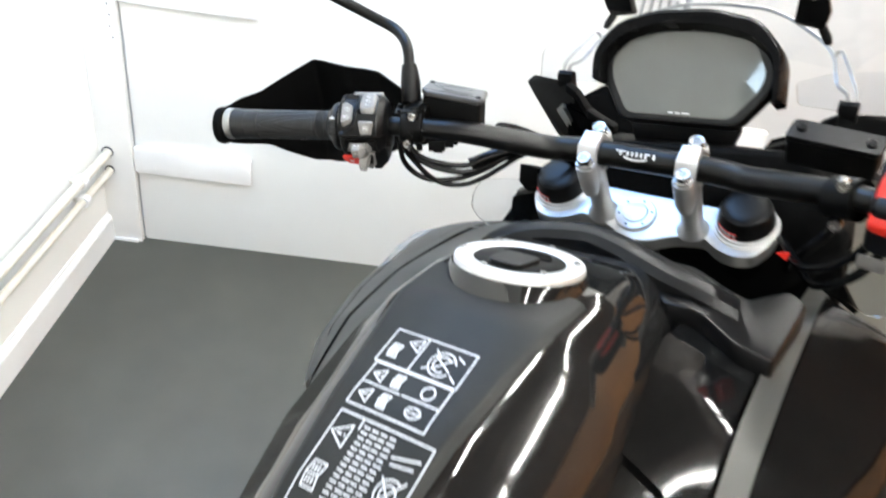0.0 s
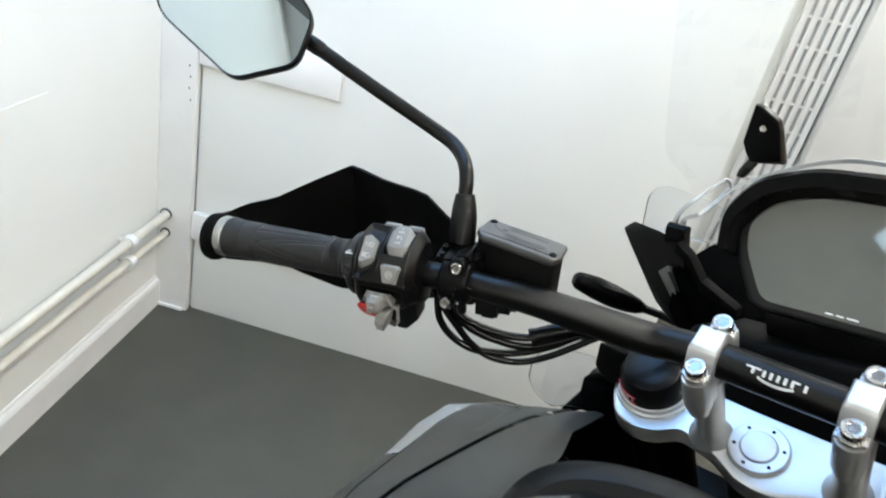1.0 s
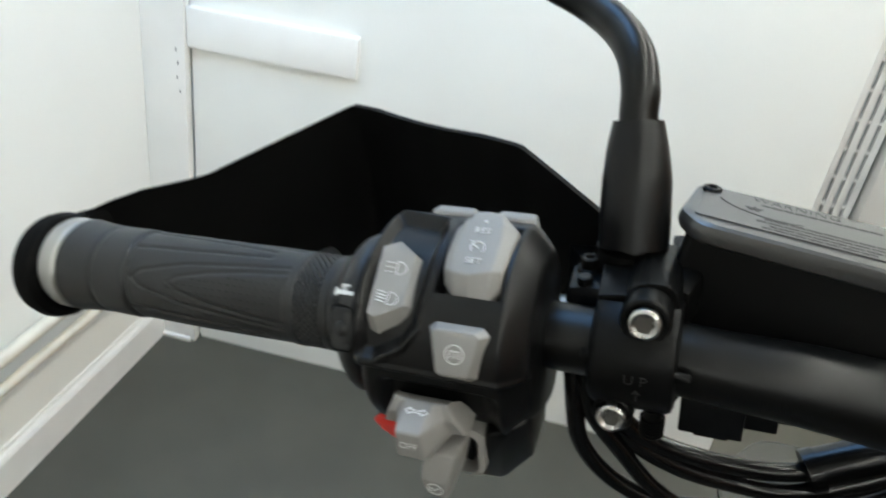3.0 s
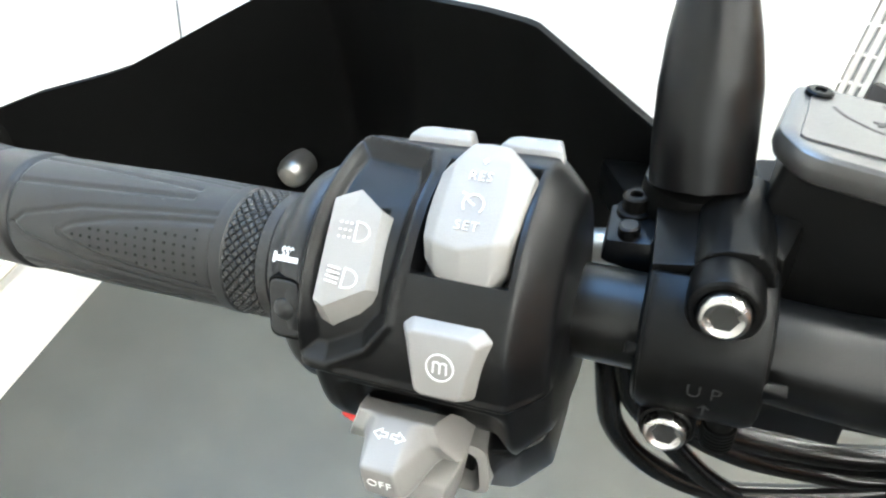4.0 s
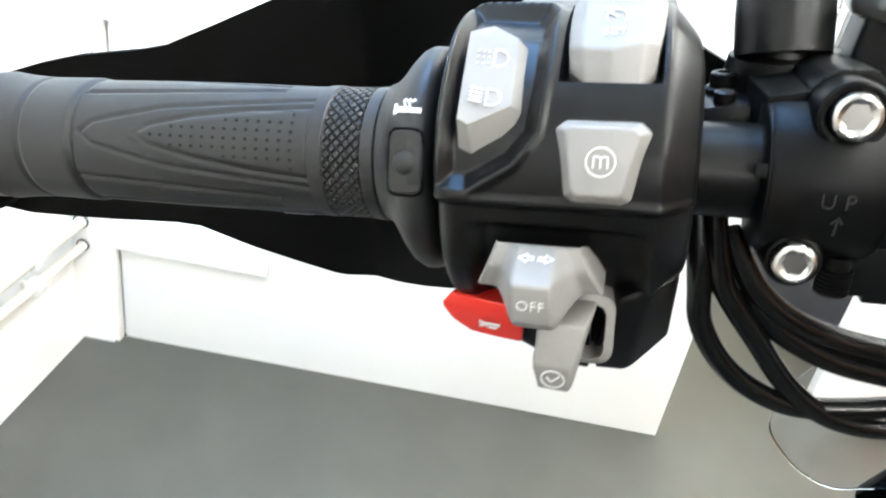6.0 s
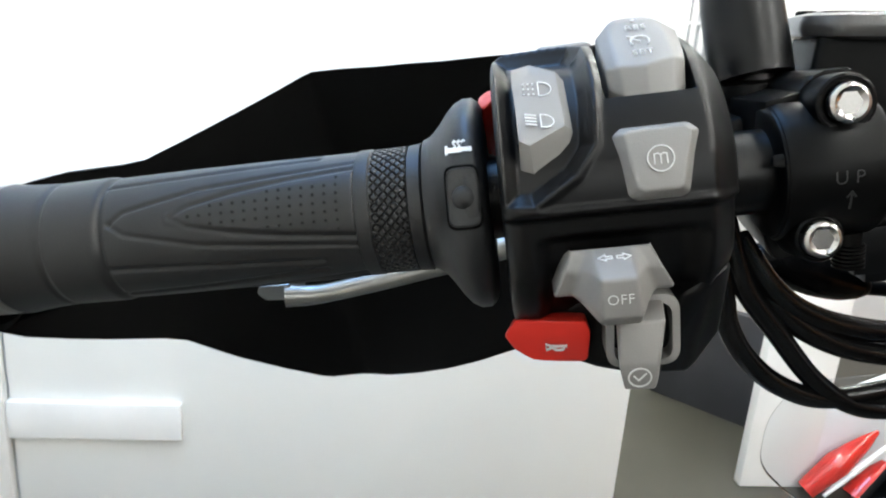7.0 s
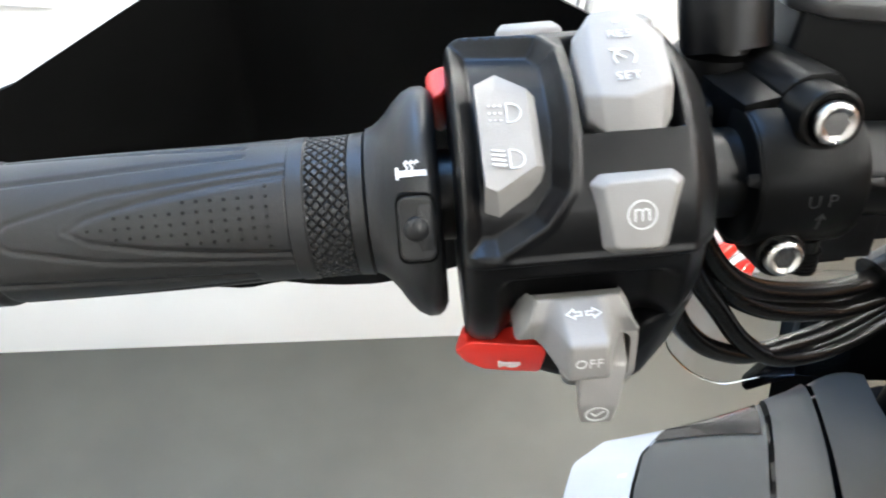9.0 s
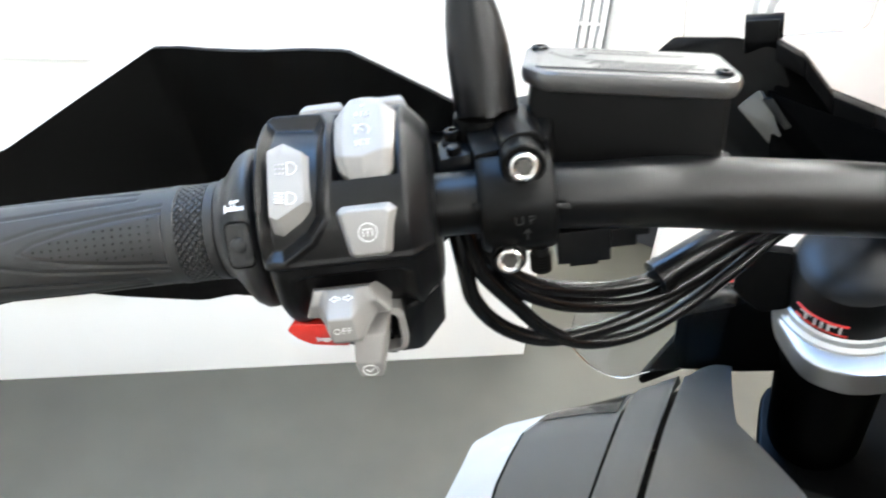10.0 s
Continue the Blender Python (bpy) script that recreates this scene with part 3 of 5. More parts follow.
def dome_matrix(put):
    o, x, y, z = (Vector(put(*p)) for p in ((0, 0, 0), (1, 0, 0), (0, 1, 0), (0, 0, 1)))
    m = Matrix.Identity(4)
    for n, axis in enumerate((x - o, y - o, z - o)):
        m.col[n] = (*axis, 0)
    m.col[3] = (*o, 1)
    return m


flange()


# ---- switch cluster
POCKET = [(-78.6, 97), (-60.2, 91), (-57.6, 80), (-57.4, 52), (-58.6, 29), (-63.2, 19.5), (-72.6, 10.5), (-78.6, 11)]


def inside_by(u, a, outline, r):
    """How deep a place round the bar lies inside an outline, in mm; minus: outside it."""
    pts = [(x, radians(y) * r) for x, y in outline]
    y = radians(a) * r
    best, inside = 1e9, False
    for (x0, y0), (x1, y1) in zip(pts, pts[1:] + pts[:1]):
        dx, dy = x1 - x0, y1 - y0
        t = max(0.0, min(1.0, ((u - x0) * dx + (y - y0) * dy) / (dx * dx + dy * dy)))
        best = min(best, math.hypot(u - x0 - t * dx, y - y0 - t * dy))
        if (y0 > y) != (y1 > y) and u < x0 + (y - y0) * dx / dy:
            inside = not inside
    return best if inside else -best


def housing_radius(u, a):
    """Rounded box round the bar, with a faceted pocket for the lamp switch and a hollow for the indicator switch."""
    c, s = math.cos(radians(a)), math.sin(radians(a))
    up, down, front, back = 37.5, 38.5, 37.5, 21.0
    e = 2.3
    r = ((abs(c) / (front if c > 0 else back)) ** e + (abs(s) / (up if s > 0 else down)) ** e) ** (-1 / e)
    r = min(r, 38.5)
    if u < -55 and 0 < a < 110:
        deep = inside_by(u, a, POCKET, 37.0)
        r += 0.5 * step(deep, -2.4, -0.6) * (1 - step(deep, -0.4, 1.0))
        r -= 3.8 * max(0.0, min(1.0, (deep + 0.3) / 3.2))
    under = step(u, -75.0, -73.6) * (1 - step(u, -65.4, -64.0)) * step(a, 33, 36) * (1 - step(a, 62, 66))
    under = max(under, step(u, -54.6, -54.0) * (1 - step(u, -35.8, -35.2)) * step(a, 45.0, 46.5) * (1 - step(a, 86, 90)))
    r -= 6.0 * under
    low = step(-a, 1, 8) * (1 - step(-a, 46, 62)) * (1 - step(u, -40, -33)) * step(u, -74, -69)
    r -= 4.0 * low
    # the crease below the keys
    r += 0.6 * max(0.0, 1 - abs(a - 7.6) / 2.2)
    r -= 3.0 * step(-a, -7.0, -3.5) * (1 - step(-a, 80, 110))
    d = u + 80.0
    if d < 4.5:
        r -= 4.5 - math.sqrt(max(0.0, 4.5 ** 2 - (4.5 - d) ** 2))
    # a broad chamfer towards the inner end
    d = -26.5 - u
    if d < 7.2:
        r -= 8.0 * ((7.2 - d) / 7.2) ** 1.2
    if d < 1.2:
        r -= 1.2 - math.sqrt(max(0.0, 1.44 - (1.2 - d) ** 2))
    # the inner end slopes back below
    r -= 3.0 * step(u, -40, -26) * step(-a, 20, 60) * (1 - step(-a, 100, 140))
    return r


def housing():
    us = [-80, -79.7, -79.3] + list(np.linspace(-79.0, -56, 58)) + list(np.linspace(-55, -34, 24)) + [-33.4, -32.8, -32, -31, -30, -29, -28, -27.6, -27.2, -26.8, -26.5]
    turns = [-180 + 3 * k for k in range(54)] + [-18 + 0.75 * k for k in range(168)] + [108 + 3 * k for k in range(24)]
    rows = [[polar(u, a, housing_radius(u, a)) for a in turns] for u in us]
    h = part("switch_housing", sheet(rows, True, True), BLACK_PLASTIC, bike, "satin black plastic switch housing", BAR, 50)
    part("lower_lug", hull([(-27.5, -14, 27), (-27.5, -14, 0), (-28, -36.5, 17), (-28, -34, 0), (-37, -45.5, 21), (-37, -43, 2), (-46.5, -43.5, 24), (-46.5, -40, 4), (-40, -20, 30), (-46, -18, 0), (-33, -16, 31)], 1.6, 3), BLACK_PLASTIC, h, "", BAR)
    part("lower_shell", hull([(-78, -36, 16), (-46, -44, 25), (-46, -40, 2), (-74, -33, 2), (-62, -22, 22), (-46, -22, 26), (-60, -42.5, 20), (-76, -26, 14)], 2.0, 3), BLACK_PLASTIC, h, "", BAR)
    return h


HOUSING = housing()


def moulded(name, points, label, edge=0.6, mat=None):
    """A moulded key: the solid over points given as (along the bar, degrees round it, radius)."""
    bm = hull([polar(*p) for p in points])
    bevelled(bm, edge, 3, [e for e in bm.edges if e.calc_face_angle(0) > radians(9)])
    return part(name, bm, mat or BUTTON_GREY, HOUSING, label, BAR, 24)


def lofted_key(name, rows, label, edge=0.5):
    """A key skinned over rows of places round the bar, each row from its left foot over the face to its right foot."""
    bm = sheet([[polar(*p) for p in row] for row in rows])
    bmesh.ops.holes_fill(bm, edges=[e for e in bm.edges if e.is_boundary])
    bmesh.ops.recalc_face_normals(bm, faces=bm.faces)
    bevelled(bm, edge, 3, [e for e in bm.edges if len(e.link_faces) == 2 and e.calc_face_angle(0) > radians(17)])
    return part(name, bm, BUTTON_GREY, HOUSING, label, BAR, 26)


def on_key(u0, a0, r0, a1, r1, share, lift=0.12, lean=0.0):
    """Puts a text plane on the face of a key that runs from one row to the next one below it."""
    p, q = Vector(polar(u0, a0, r0)), Vector(polar(u0, a1, r1))
    up = (p - q).normalized()
    out = Vector((1, 0, 0)).cross(up)

    def put(x, y, z):
        return q + (p - q) * share + Vector((x, 0, 0)) + up * y + out * (z + lift - lean * x)

    return put


def profile_ring(corners, radius):
    return rounded(corners, radius, 4)


def switch_keys():
    # menu key: a five-sided face with broad chamfers
    face = [(-52.6, 29.2), (-51.4, 30.4), (-40.0, 30.4), (-38.4, 28.6), (-41.2, 12.8), (-42.2, 11.9), (-49.4, 11.9), (-50.6, 13.0)]
    foot = [(-54.9, 30.6), (-52.8, 33.4), (-38.2, 33.4), (-35.9, 30.2), (-39.3, 10.2), (-41.0, 8.8), (-50.4, 8.8), (-52.2, 10.6)]
    moulded("menu_key", [(*p, 41.6) for p in face] + [(*p, 38.2) for p in foot] + [(*p, 33) for p in foot], "light grey five-sided menu key")
    put = on_bar(-45.4, 21.2, 41.35)
    part("key_icon", joined(strokes([arc(0, 0, 2.75, 0, 360, 28), [(-1.35, -1.15), (-1.35, 0.95), (-0.55, 1.1), (0.0, 0.7), (0, -1.15)], [(0.0, 0.7), (0.6, 1.1), (1.3, 0.9), (1.35, -1.15)]], 0.26, put)), PRINT_WHITE, HOUSING, "white ringed letter m", BAR)
    # lamp rocker: two slopes with a hollow between, a steep foot
    rows = []
    # columns: left foot, left edge, crown, right edge, right chamfer, right foot
    cols = [(-75.0, 64.0, 38.9), (-70.4, 69.0, 38.0), (-64.6, 63.0, 37.6), (-62.8, 62.6, 35.2)]
    ends = [(-74.6, 32.2, 39.3), (-72.4, 30.4, 39.0), (-64.2, 37.4, 37.4), (-62.4, 37.2, 35.0)]
    rows.append([(*cols[0][:2], 27)] + [(u, a + 0.8, 27) for u, a, r in cols] + [(*cols[3][:2], 27)])
    for k in range(9):
        t = k / 8
        dip = 5.6 * t * (1 - t)
        row = [(u0 + (u1 - u0) * t, a0 + (a1 - a0) * t, r0 + (r1 - r0) * t - dip * deep) for (u0, a0, r0), (u1, a1, r1), deep in zip(cols, ends, (1, 1, 0.9, 0.3))]
        rows.append([(*row[0][:2], 27)] + row + [(*row[3][:2], 27)])
    foot = [(-74.8, 24.2, 34.9), (-71.8, 20.4, 34.0), (-64.8, 27.6, 33.9), (-62.7, 30.0, 33.4)]
    rows.append([(*foot[0][:2], 27)] + foot + [(*foot[3][:2], 27)])
    rows.append([(*foot[0][:2], 27)] + [(u, a, 27) for u, a, r in foot] + [(*foot[3][:2], 27)])
    lofted_key("lamp_switch", rows, "light grey lamp rocker switch", 0.45)
    for angle, dots in ((57.5, True), (43.0, False)):
        put = on_key(-69.1, 60.4, 37.5, 51, 36.5, 0.42, 0.3, 0.12) if dots else on_key(-69.4, 44.6, 36.6, 36.2, 37.9, 0.42, 0.5, 0.19)
        lens = [(0.1, -2.0), *arc(0.6, 0, 2.4, -75, 75, 12, 2.0), (0.1, 2.0), (0.1, -2.0)]
        rays = []
        for j in (-1.5, -0.5, 0.5, 1.5) if not dots else (-1.5, 0, 1.5):
            if dots:
                rays += [[(-1.2 - 1.1 * i, j), (-1.0 - 1.1 * i, j)] for i in range(3)]
            else:
                rays.append([(-3.3, j + 0.35), (-0.9, j + 0.1)])
        part("key_icon", joined(strokes([lens], 0.26, put), strokes(rays, 0.36, put)), PRINT_WHITE, HOUSING, "white printed lamp symbol", BAR)
    # cruise rocker with a sloping foot
    rows = [
        [(-53.4, 80.5, 39.4), (-49.0, 87.0, 43.0), (-45.2, 87.2, 43.2), (-41.2, 87.0, 43.0), (-34.8, 81.0, 39.4)],
        [(-54.0, 77.0, 40.2), (-50.6, 80.0, 43.0), (-45.2, 81.0, 43.1), (-39.6, 80.0, 42.9), (-34.9, 77.5, 40.0)],
        [(-54.1, 69.0, 39.8), (-51.2, 70.5, 41.7), (-45.2, 71.0, 41.8), (-38.6, 70.5, 41.6), (-35.2, 69.5, 39.4)],
        [(-54.0, 62.0, 39.6), (-51.2, 62.5, 41.0), (-45.2, 62.5, 41.0), (-38.6, 63.0, 41.0), (-35.4, 63.0, 39.2)],
        [(-53.7, 56.2, 39.4), (-51.0, 54.2, 41.2), (-45.2, 52.8, 41.8), (-38.8, 56.0, 41.4), (-36.0, 57.2, 39.8)],
        [(-53.3, 50.6, 37.0), (-50.0, 45.0, 37.4), (-45.2, 43.6, 37.8), (-39.2, 43.6, 37.9), (-36.3, 50.0, 36.2)],
    ]
    rows = [[(u, a, 28) for u, a, r in rows[0]]] + rows + [[(u, a, 28) for u, a, r in rows[-1]]]
    lofted_key("cruise_switch", [[(*row[0][:2], 28)] + row + [(*row[-1][:2], 28)] for row in rows], "large light grey cruise rocker switch", 0.7)
    for words, face, share in (("RES", (80.5, 43.1, 71, 41.8), 0.38), ("SET", (62.5, 41.0, 52.8, 41.8), 0.72)):
        part("key_lettering", lettering(words, 2.9, on_key(-44.9, *face, share, 0.3), 0.15, 1.15), PRINT_WHITE, HOUSING, "white printed word", BAR)
    put = on_key(-45.0, 71, 41.8, 62.5, 41.0, 0.45, 0.25)
    part("key_icon", strokes([arc(0.2, 0, 2.1, -40, 215, 18), [(0.3, -0.1), (-1.7, 1.3)], [(-2.4, 2.2), (-1.2, 1.8)]], 0.32, put), PRINT_WHITE, HOUSING, "white printed cruise symbol", BAR)
    part("key_icon", strokes([[(-0.5, 0), (0.5, 0)], [(0, -0.5), (0, 0.5)]], 0.3, on_key(-44.8, 81, 43.1, 71, 41.8, 0.86, 0.25)), PRINT_WHITE, HOUSING, "white printed plus", BAR)
    # two keys behind the crest
    for l, r in ((-68.8, -52.2), (-47.6, -31.8)):
        moulded("upper_key", [(l, 98, 35), (r, 98, 35), (l + 1, 100, 38.4), (r - 1, 100, 38.4), (l + 2.6, 104, 39.4), (r - 2.6, 104, 39.4), (l + 3, 113, 38.5), (r - 3, 113, 38.5), (l + 2, 116, 34), (r - 2, 116, 34)], "light grey key on the crest", 0.5)
    # indicator switch: arms sweeping into a nose
    nose = profile_ring([(-6.5, 33), (-3.6, 38.8), (-7.0, 50.0), (-16.0, 49.8), (-19.0, 46.4), (-18.6, 36), (-14, 30)], [0.3, 0.9, 1.0, 0.9, 1.0, 0.5, 0.5])
    arm = profile_ring([(-6.5, 33), (-3.6, 38.6), (-8.6, 40.2), (-14.4, 38.4), (-15.6, 35.6), (-15.2, 33), (-14, 28)], [0.3, 0.9, 1.0, 0.9, 0.8, 0.5, 0.5])
    cols = []
    for x in [-1.0, -0.985, -0.96] + list(np.linspace(-0.92, 0.92, 41)) + [0.96, 0.985, 1.0]:
        k = 1 - step(abs(x), 0.38, 0.72)
        round_off = 1.0 - 0.9 * max(0.0, (abs(x) - 0.95) / 0.05) ** 2
        col = []
        for (v0, w0), (v1, w1) in zip(nose, arm):
            v, w = v1 + (v0 - v1) * k, w1 + (w0 - w1) * k
            half = 8.9 + 4.4 * max(0.0, min(1.0, (-4.4 - v) / 9.6)) * (1 - 0.75 * k)
            col.append((-57.0 + half * x + 0.5 * max(0, (-4 - v) / 12), v, w - 1.0 + round_off))
        cols.append(col)
    part("indicator_switch", sheet(cols, True, True), BUTTON_GREY, HOUSING, "light grey indicator switch with a nose", BAR, 40)
    a = math.atan2(3.4, 11.2)

    def on_slope(x, y, z):
        return (-56.7 + x, -4.75 + y * math.sin(a) + z * math.cos(a), 42.5 - y * math.cos(a) + z * math.sin(a) + 0.15)

    left = [(-0.5, 0.45), (-1.9, 0.45), (-1.9, 1.15), (-3.5, 0), (-1.9, -1.15), (-1.9, -0.45), (-0.5, -0.45), (-0.5, 0.45)]
    part("key_icon", strokes([left, [(-x, y) for x, y in left]], 0.26, on_slope, 0.2), PRINT_WHITE, HOUSING, "white printed indicator arrows", BAR)

    def on_nose(x, y, z):
        return (-56.8 + x, -11.7 + y, 49.95 + z)

    part("key_lettering", lettering("OFF", 3.2, on_nose, 0.12, 1.05), PRINT_WHITE, HOUSING, "white printed word", BAR)
    # select stick in its grey rim
    outer, inner = rounded([(-58.4, -38.0), (-40.6, -38.0), (-40.4, -19.5), (-57.6, -19.5)], 4.5, 6), rounded([(-56.6, -36.2), (-42.6, -36.2), (-42.4, -21.3), (-55.8, -21.3)], 3.4, 6)
    part("stick_rim", sheet([[(*p, 20) for p in outer], [(*p, 29.6) for p in outer], [(*p, 30.6) for p in inner], [(*p, 29.8) for p in inner], [(*p, 22) for p in inner]], True), BUTTON_GREY, HOUSING, "grey rim round the select stick", BAR, 40)
    part("rim_floor", slab(inner, 18, 23), DARK_HOLE, HOUSING, "", BAR)
    part("select_stick", hull([(-55.6, -20.5, 30), (-44.4, -20.5, 30), (-56.2, -21.0, 41.0), (-46.0, -21.0, 41.0), (-57.2, -30.4, 43.4), (-48.3, -30.4, 43.8), (-56.0, -37.4, 42.0), (-48.8, -37.6, 42.4), (-55.0, -33.0, 30), (-47.0, -33.0, 30)], 0.8, 3), BUTTON_GREY, HOUSING, "light grey select stick", BAR)

    def on_stick(x, y, z):
        return (-52.6 + x, -33.8 + y, 42.95 + z + y * 0.19)

    part("key_icon", strokes([arc(0, 0, 2.5, 0, 360, 28), [(-1.3, 0.4), (-0.3, -0.8), (1.4, 1.0)]], 0.36, on_stick, 0.2), PRINT_WHITE, HOUSING, "white ringed tick", BAR)
    # horn
    part("horn_button", hull([(-82.8, -29.6, 23.4), (-79.6, -25.0, 25.6), (-62.6, -25.4, 28.6), (-61.4, -28.5, 28.0), (-62.2, -38.4, 23.6), (-64, -39.6, 21.4), (-76.2, -38.8, 20.6), (-80.4, -35.0, 21.4), (-82.6, -31.4, 20), (-62, -27, 14), (-64, -37, 12), (-80, -30, 12)], 1.0, 3), HORN_RED, HOUSING, "red horn button", BAR)

    def on_horn(x, y, z):
        return (-70.2 + x, -33.0 + y * 0.93 - z * 0.36, 25.3 + x * 0.14 + y * 0.36 + z * 0.93 + 0.3)

    part("key_icon", strokes([[(-2.9, 1.4), (-2.9, -1.4)], [(-2.9, 1.3), (-1.4, 0.45), (3.4, 0.45)], [(-2.9, -1.3), (-1.4, -0.35), (0.2, -0.35)], [(3.4, 0.1), (3.4, 0.8)], [*arc(1.0, -0.5, 1.7, 0, 360, 16, 0.85)]], 0.32, lambda x, y, z: on_horn(x * 0.8, y * 0.8, z), 0.35), PRINT_WHITE, HOUSING, "white printed horn symbol", BAR)
    part("flash_trigger", hull([(-84, 17, -22), (-78, 17, -22), (-84.5, 27, -14), (-79, 29, -14), (-84.5, 24, -2), (-79, 27, -2), (-83, 8, -20), (-79, 8, -20)], 1.8, 3), HORN_RED, HOUSING, "red flasher trigger behind the housing", BAR)


switch_keys()


# ---- lever perch, bolts, clutch reservoir
def bolt_frame(u, v, w):
    """Stands on the clamp's face, looking out along its bolts."""
    t = radians(9)
    m = Matrix.Identity(4)
    for n, axis in enumerate(((1, 0, 0), (0, math.cos(t), -math.sin(t)), (0, math.sin(t), math.cos(t)), (u, v, w))):
        m.col[n] = (*axis, 1 if n == 3 else 0)
    return BAR @ m


def hex_ring(r, z, n=36):
    """A hexagon across its corners 2r, as a ring of n points."""
    out = []
    for k in range(n):
        a = 360 * k / n
        d = r * math.cos(radians(30)) / math.cos(radians((a % 60) - 30))
        out.append((d * math.cos(radians(a)), d * math.sin(radians(a)), z))
    return out


def circle(r, z, n=36):
    return [(r * math.cos(2 * math.pi * k / n), r * math.sin(2 * math.pi * k / n), z) for k in range(n)]


def bolt(name, m, parent, head=5.0, length=3.4):
    """Socket head bolt: a rounded rim, a sunk ring and a deep hexagon."""
    six = head * 0.60
    rows = [circle(r, z) for z, r in ((-3, head - 0.6), (0, head - 0.2), (0.5, head), (length - 1.1, head), (length - 0.5, head - 0.2), (length - 0.1, head - 0.7), (length, head - 1.1), (length - 0.25, head - 1.45), (length - 0.3, six + 0.35))]
    b = part(name, sheet(rows + [hex_ring(six, length - 0.7)], True), CHROME, parent, "bright steel socket head bolt", m, 30)
    # socket in the darkened steel: its shade is put into the colour
    part("hex_socket", sheet([hex_ring(six, length - 0.7), hex_ring(six * 0.94, length - 3.4), circle(six * 0.45, length - 4.2)], True, True), DARKENED_STEEL, b, "", m, 20)
    return b


def clamp_ring(profile, r, flat=0.0):
    """A collar round the bar: profile of (place along it, how far it is drawn in)."""
    rows = []
    for u, inset in profile:
        rows.append([polar(u, -180 + 5 * k, r + flat * max(0, math.cos(radians(-138 + 5 * k))) ** 6 - inset) for k in range(72)])
    return sheet(rows, True, True)


def perch():
    # the body behind the parting line: a low shoulder, an arm under the mirror and a web to the reservoir
    p = part("lever_perch", joined(
        clamp_ring(((-12.2, 1.4), (-11.6, 0.4), (-10.6, 0), (11.8, 0), (12.8, 0.4), (13.4, 1.4)), 17.4),
        hull([(-11.8, 18.6, 1.6), (-2, 20.2, 1.6), (-13.8, 17.2, -23.0), (-8, 17.6, -26.5), (2, 20.0, -30), (-11.5, 4, 1.6), (4, 4, 1.6), (-13.6, 9, -23), (-6, 6, -30), (4, 6, -30)], 0.7),
        hull([(-3.6, 20.4, 1.6), (-1.0, 23.6, 1.6), (2.4, 24.8, 1.6), (8.6, 24.8, 1.6), (11.4, 21.6, 1.6), (13.0, 14, 1.6), (-4, 10, 1.6), (-4.5, 19.6, -28), (0.6, 21.6, -33), (8.8, 20.8, -34), (12.5, 16, -34), (13, 6, -34), (-4, 6, -34)], 0.9),
        hull([(9, 19, -10), (9, 4, -10), (14, 17, -8), (14, 4, -8), (24, 21, -44), (24, 4, -46), (6, 20, -44), (6, 4, -46)], 1.6),
        turned([(6, 12.4), (17, 12.4), (20.5, 11.6), (21.5, 9)], 36, "v", (-6.2, -31)),
        hull([(-9, -14, -14), (14, -14, -14), (-6, -28, -8), (12, -28, -8), (-6, -26, -40), (24, -24, -40), (30, -12, -42), (-10, -8, -40)], 2.0)), PERCH_BLACK, bike, "satin black cast lever perch", BAR)
    # the cap in front of it with the bosses of its two bolts
    cap = part("clamp_cap", sheet([[polar(u, a, 18.2 - d) for a in [-84 + 4 * k for k in range(42)]] for u, d in ((-11.4, 2.4), (-11.0, 0.7), (-9.6, 0), (11.4, 0), (12.8, 0.7), (13.2, 2.4))]), PERCH_BLACK, p, "black clamp cap round the bar", BAR, 40)
    for at, head, deep, wide in (((3.3, 17.6, 11.4), 4.9, 11.5, 2.6), ((-3.8, -14.0, 16.0), 4.6, 12, 1.6)):
        m = bolt_frame(*at)
        part("bolt_boss", turned([(-deep, head + wide), (-0.4, head + wide - 0.1), (0.5, head + wide - 0.5), (0.9, head + wide - 1.1), (0.7, head + 0.5), (-0.9, head + 0.35), (-1.2, head - 1)], 44, "w"), PERCH_BLACK, p, "", m)
        bolt("perch_bolt", m, p, head)
    part("clamp_ear", hull([(11, 1, 13), (17.6, 1.6, 12), (11, 5, 15), (17.2, 4.4, 14.6), (11, 1, 17), (17.4, 2.4, 16.6), (11, 5, 17)], 0.5), PERCH_BLACK, p, "", BAR)
    part("clamp_ear", hull([(-10, 4, 13), (-14.6, 4.4, 12), (-10, 8, 15), (-14.2, 7.6, 14), (-10, 4, 16), (-14.4, 5, 15.6)], 0.5), PERCH_BLACK, p, "", BAR)
    part("clamp_mark", joined(lettering("UP", 4.6, on_bar(2.2, 3, 18.1), 0.15, 1.6), strokes([[(0, -2.4), (0, 2.0)], [(-1.0, 0.8), (0, 2.2), (1.0, 0.8)]], 0.5, on_bar(2.8, -14.5, 18.1), 0.15)), PRINT_DIM, p, "moulded word with an arrow", BAR)
    # clutch switch beside the perch with its screw, and the ribbed adjuster below
    part("clutch_switch", joined(hull([(-25, 6, -28), (-13, 6, -28), (-25, 12, -28), (-13, 13, -28), (-25, 6, -12), (-13, 5, -10), (-24, 11, -14), (-13, 13, -12)], 0.9), turned([(12, 2.6), (14.6, 2.6), (15, 2.0)], 18, "v", (-19, -16))), BLACK_PLASTIC, p, "", BAR)
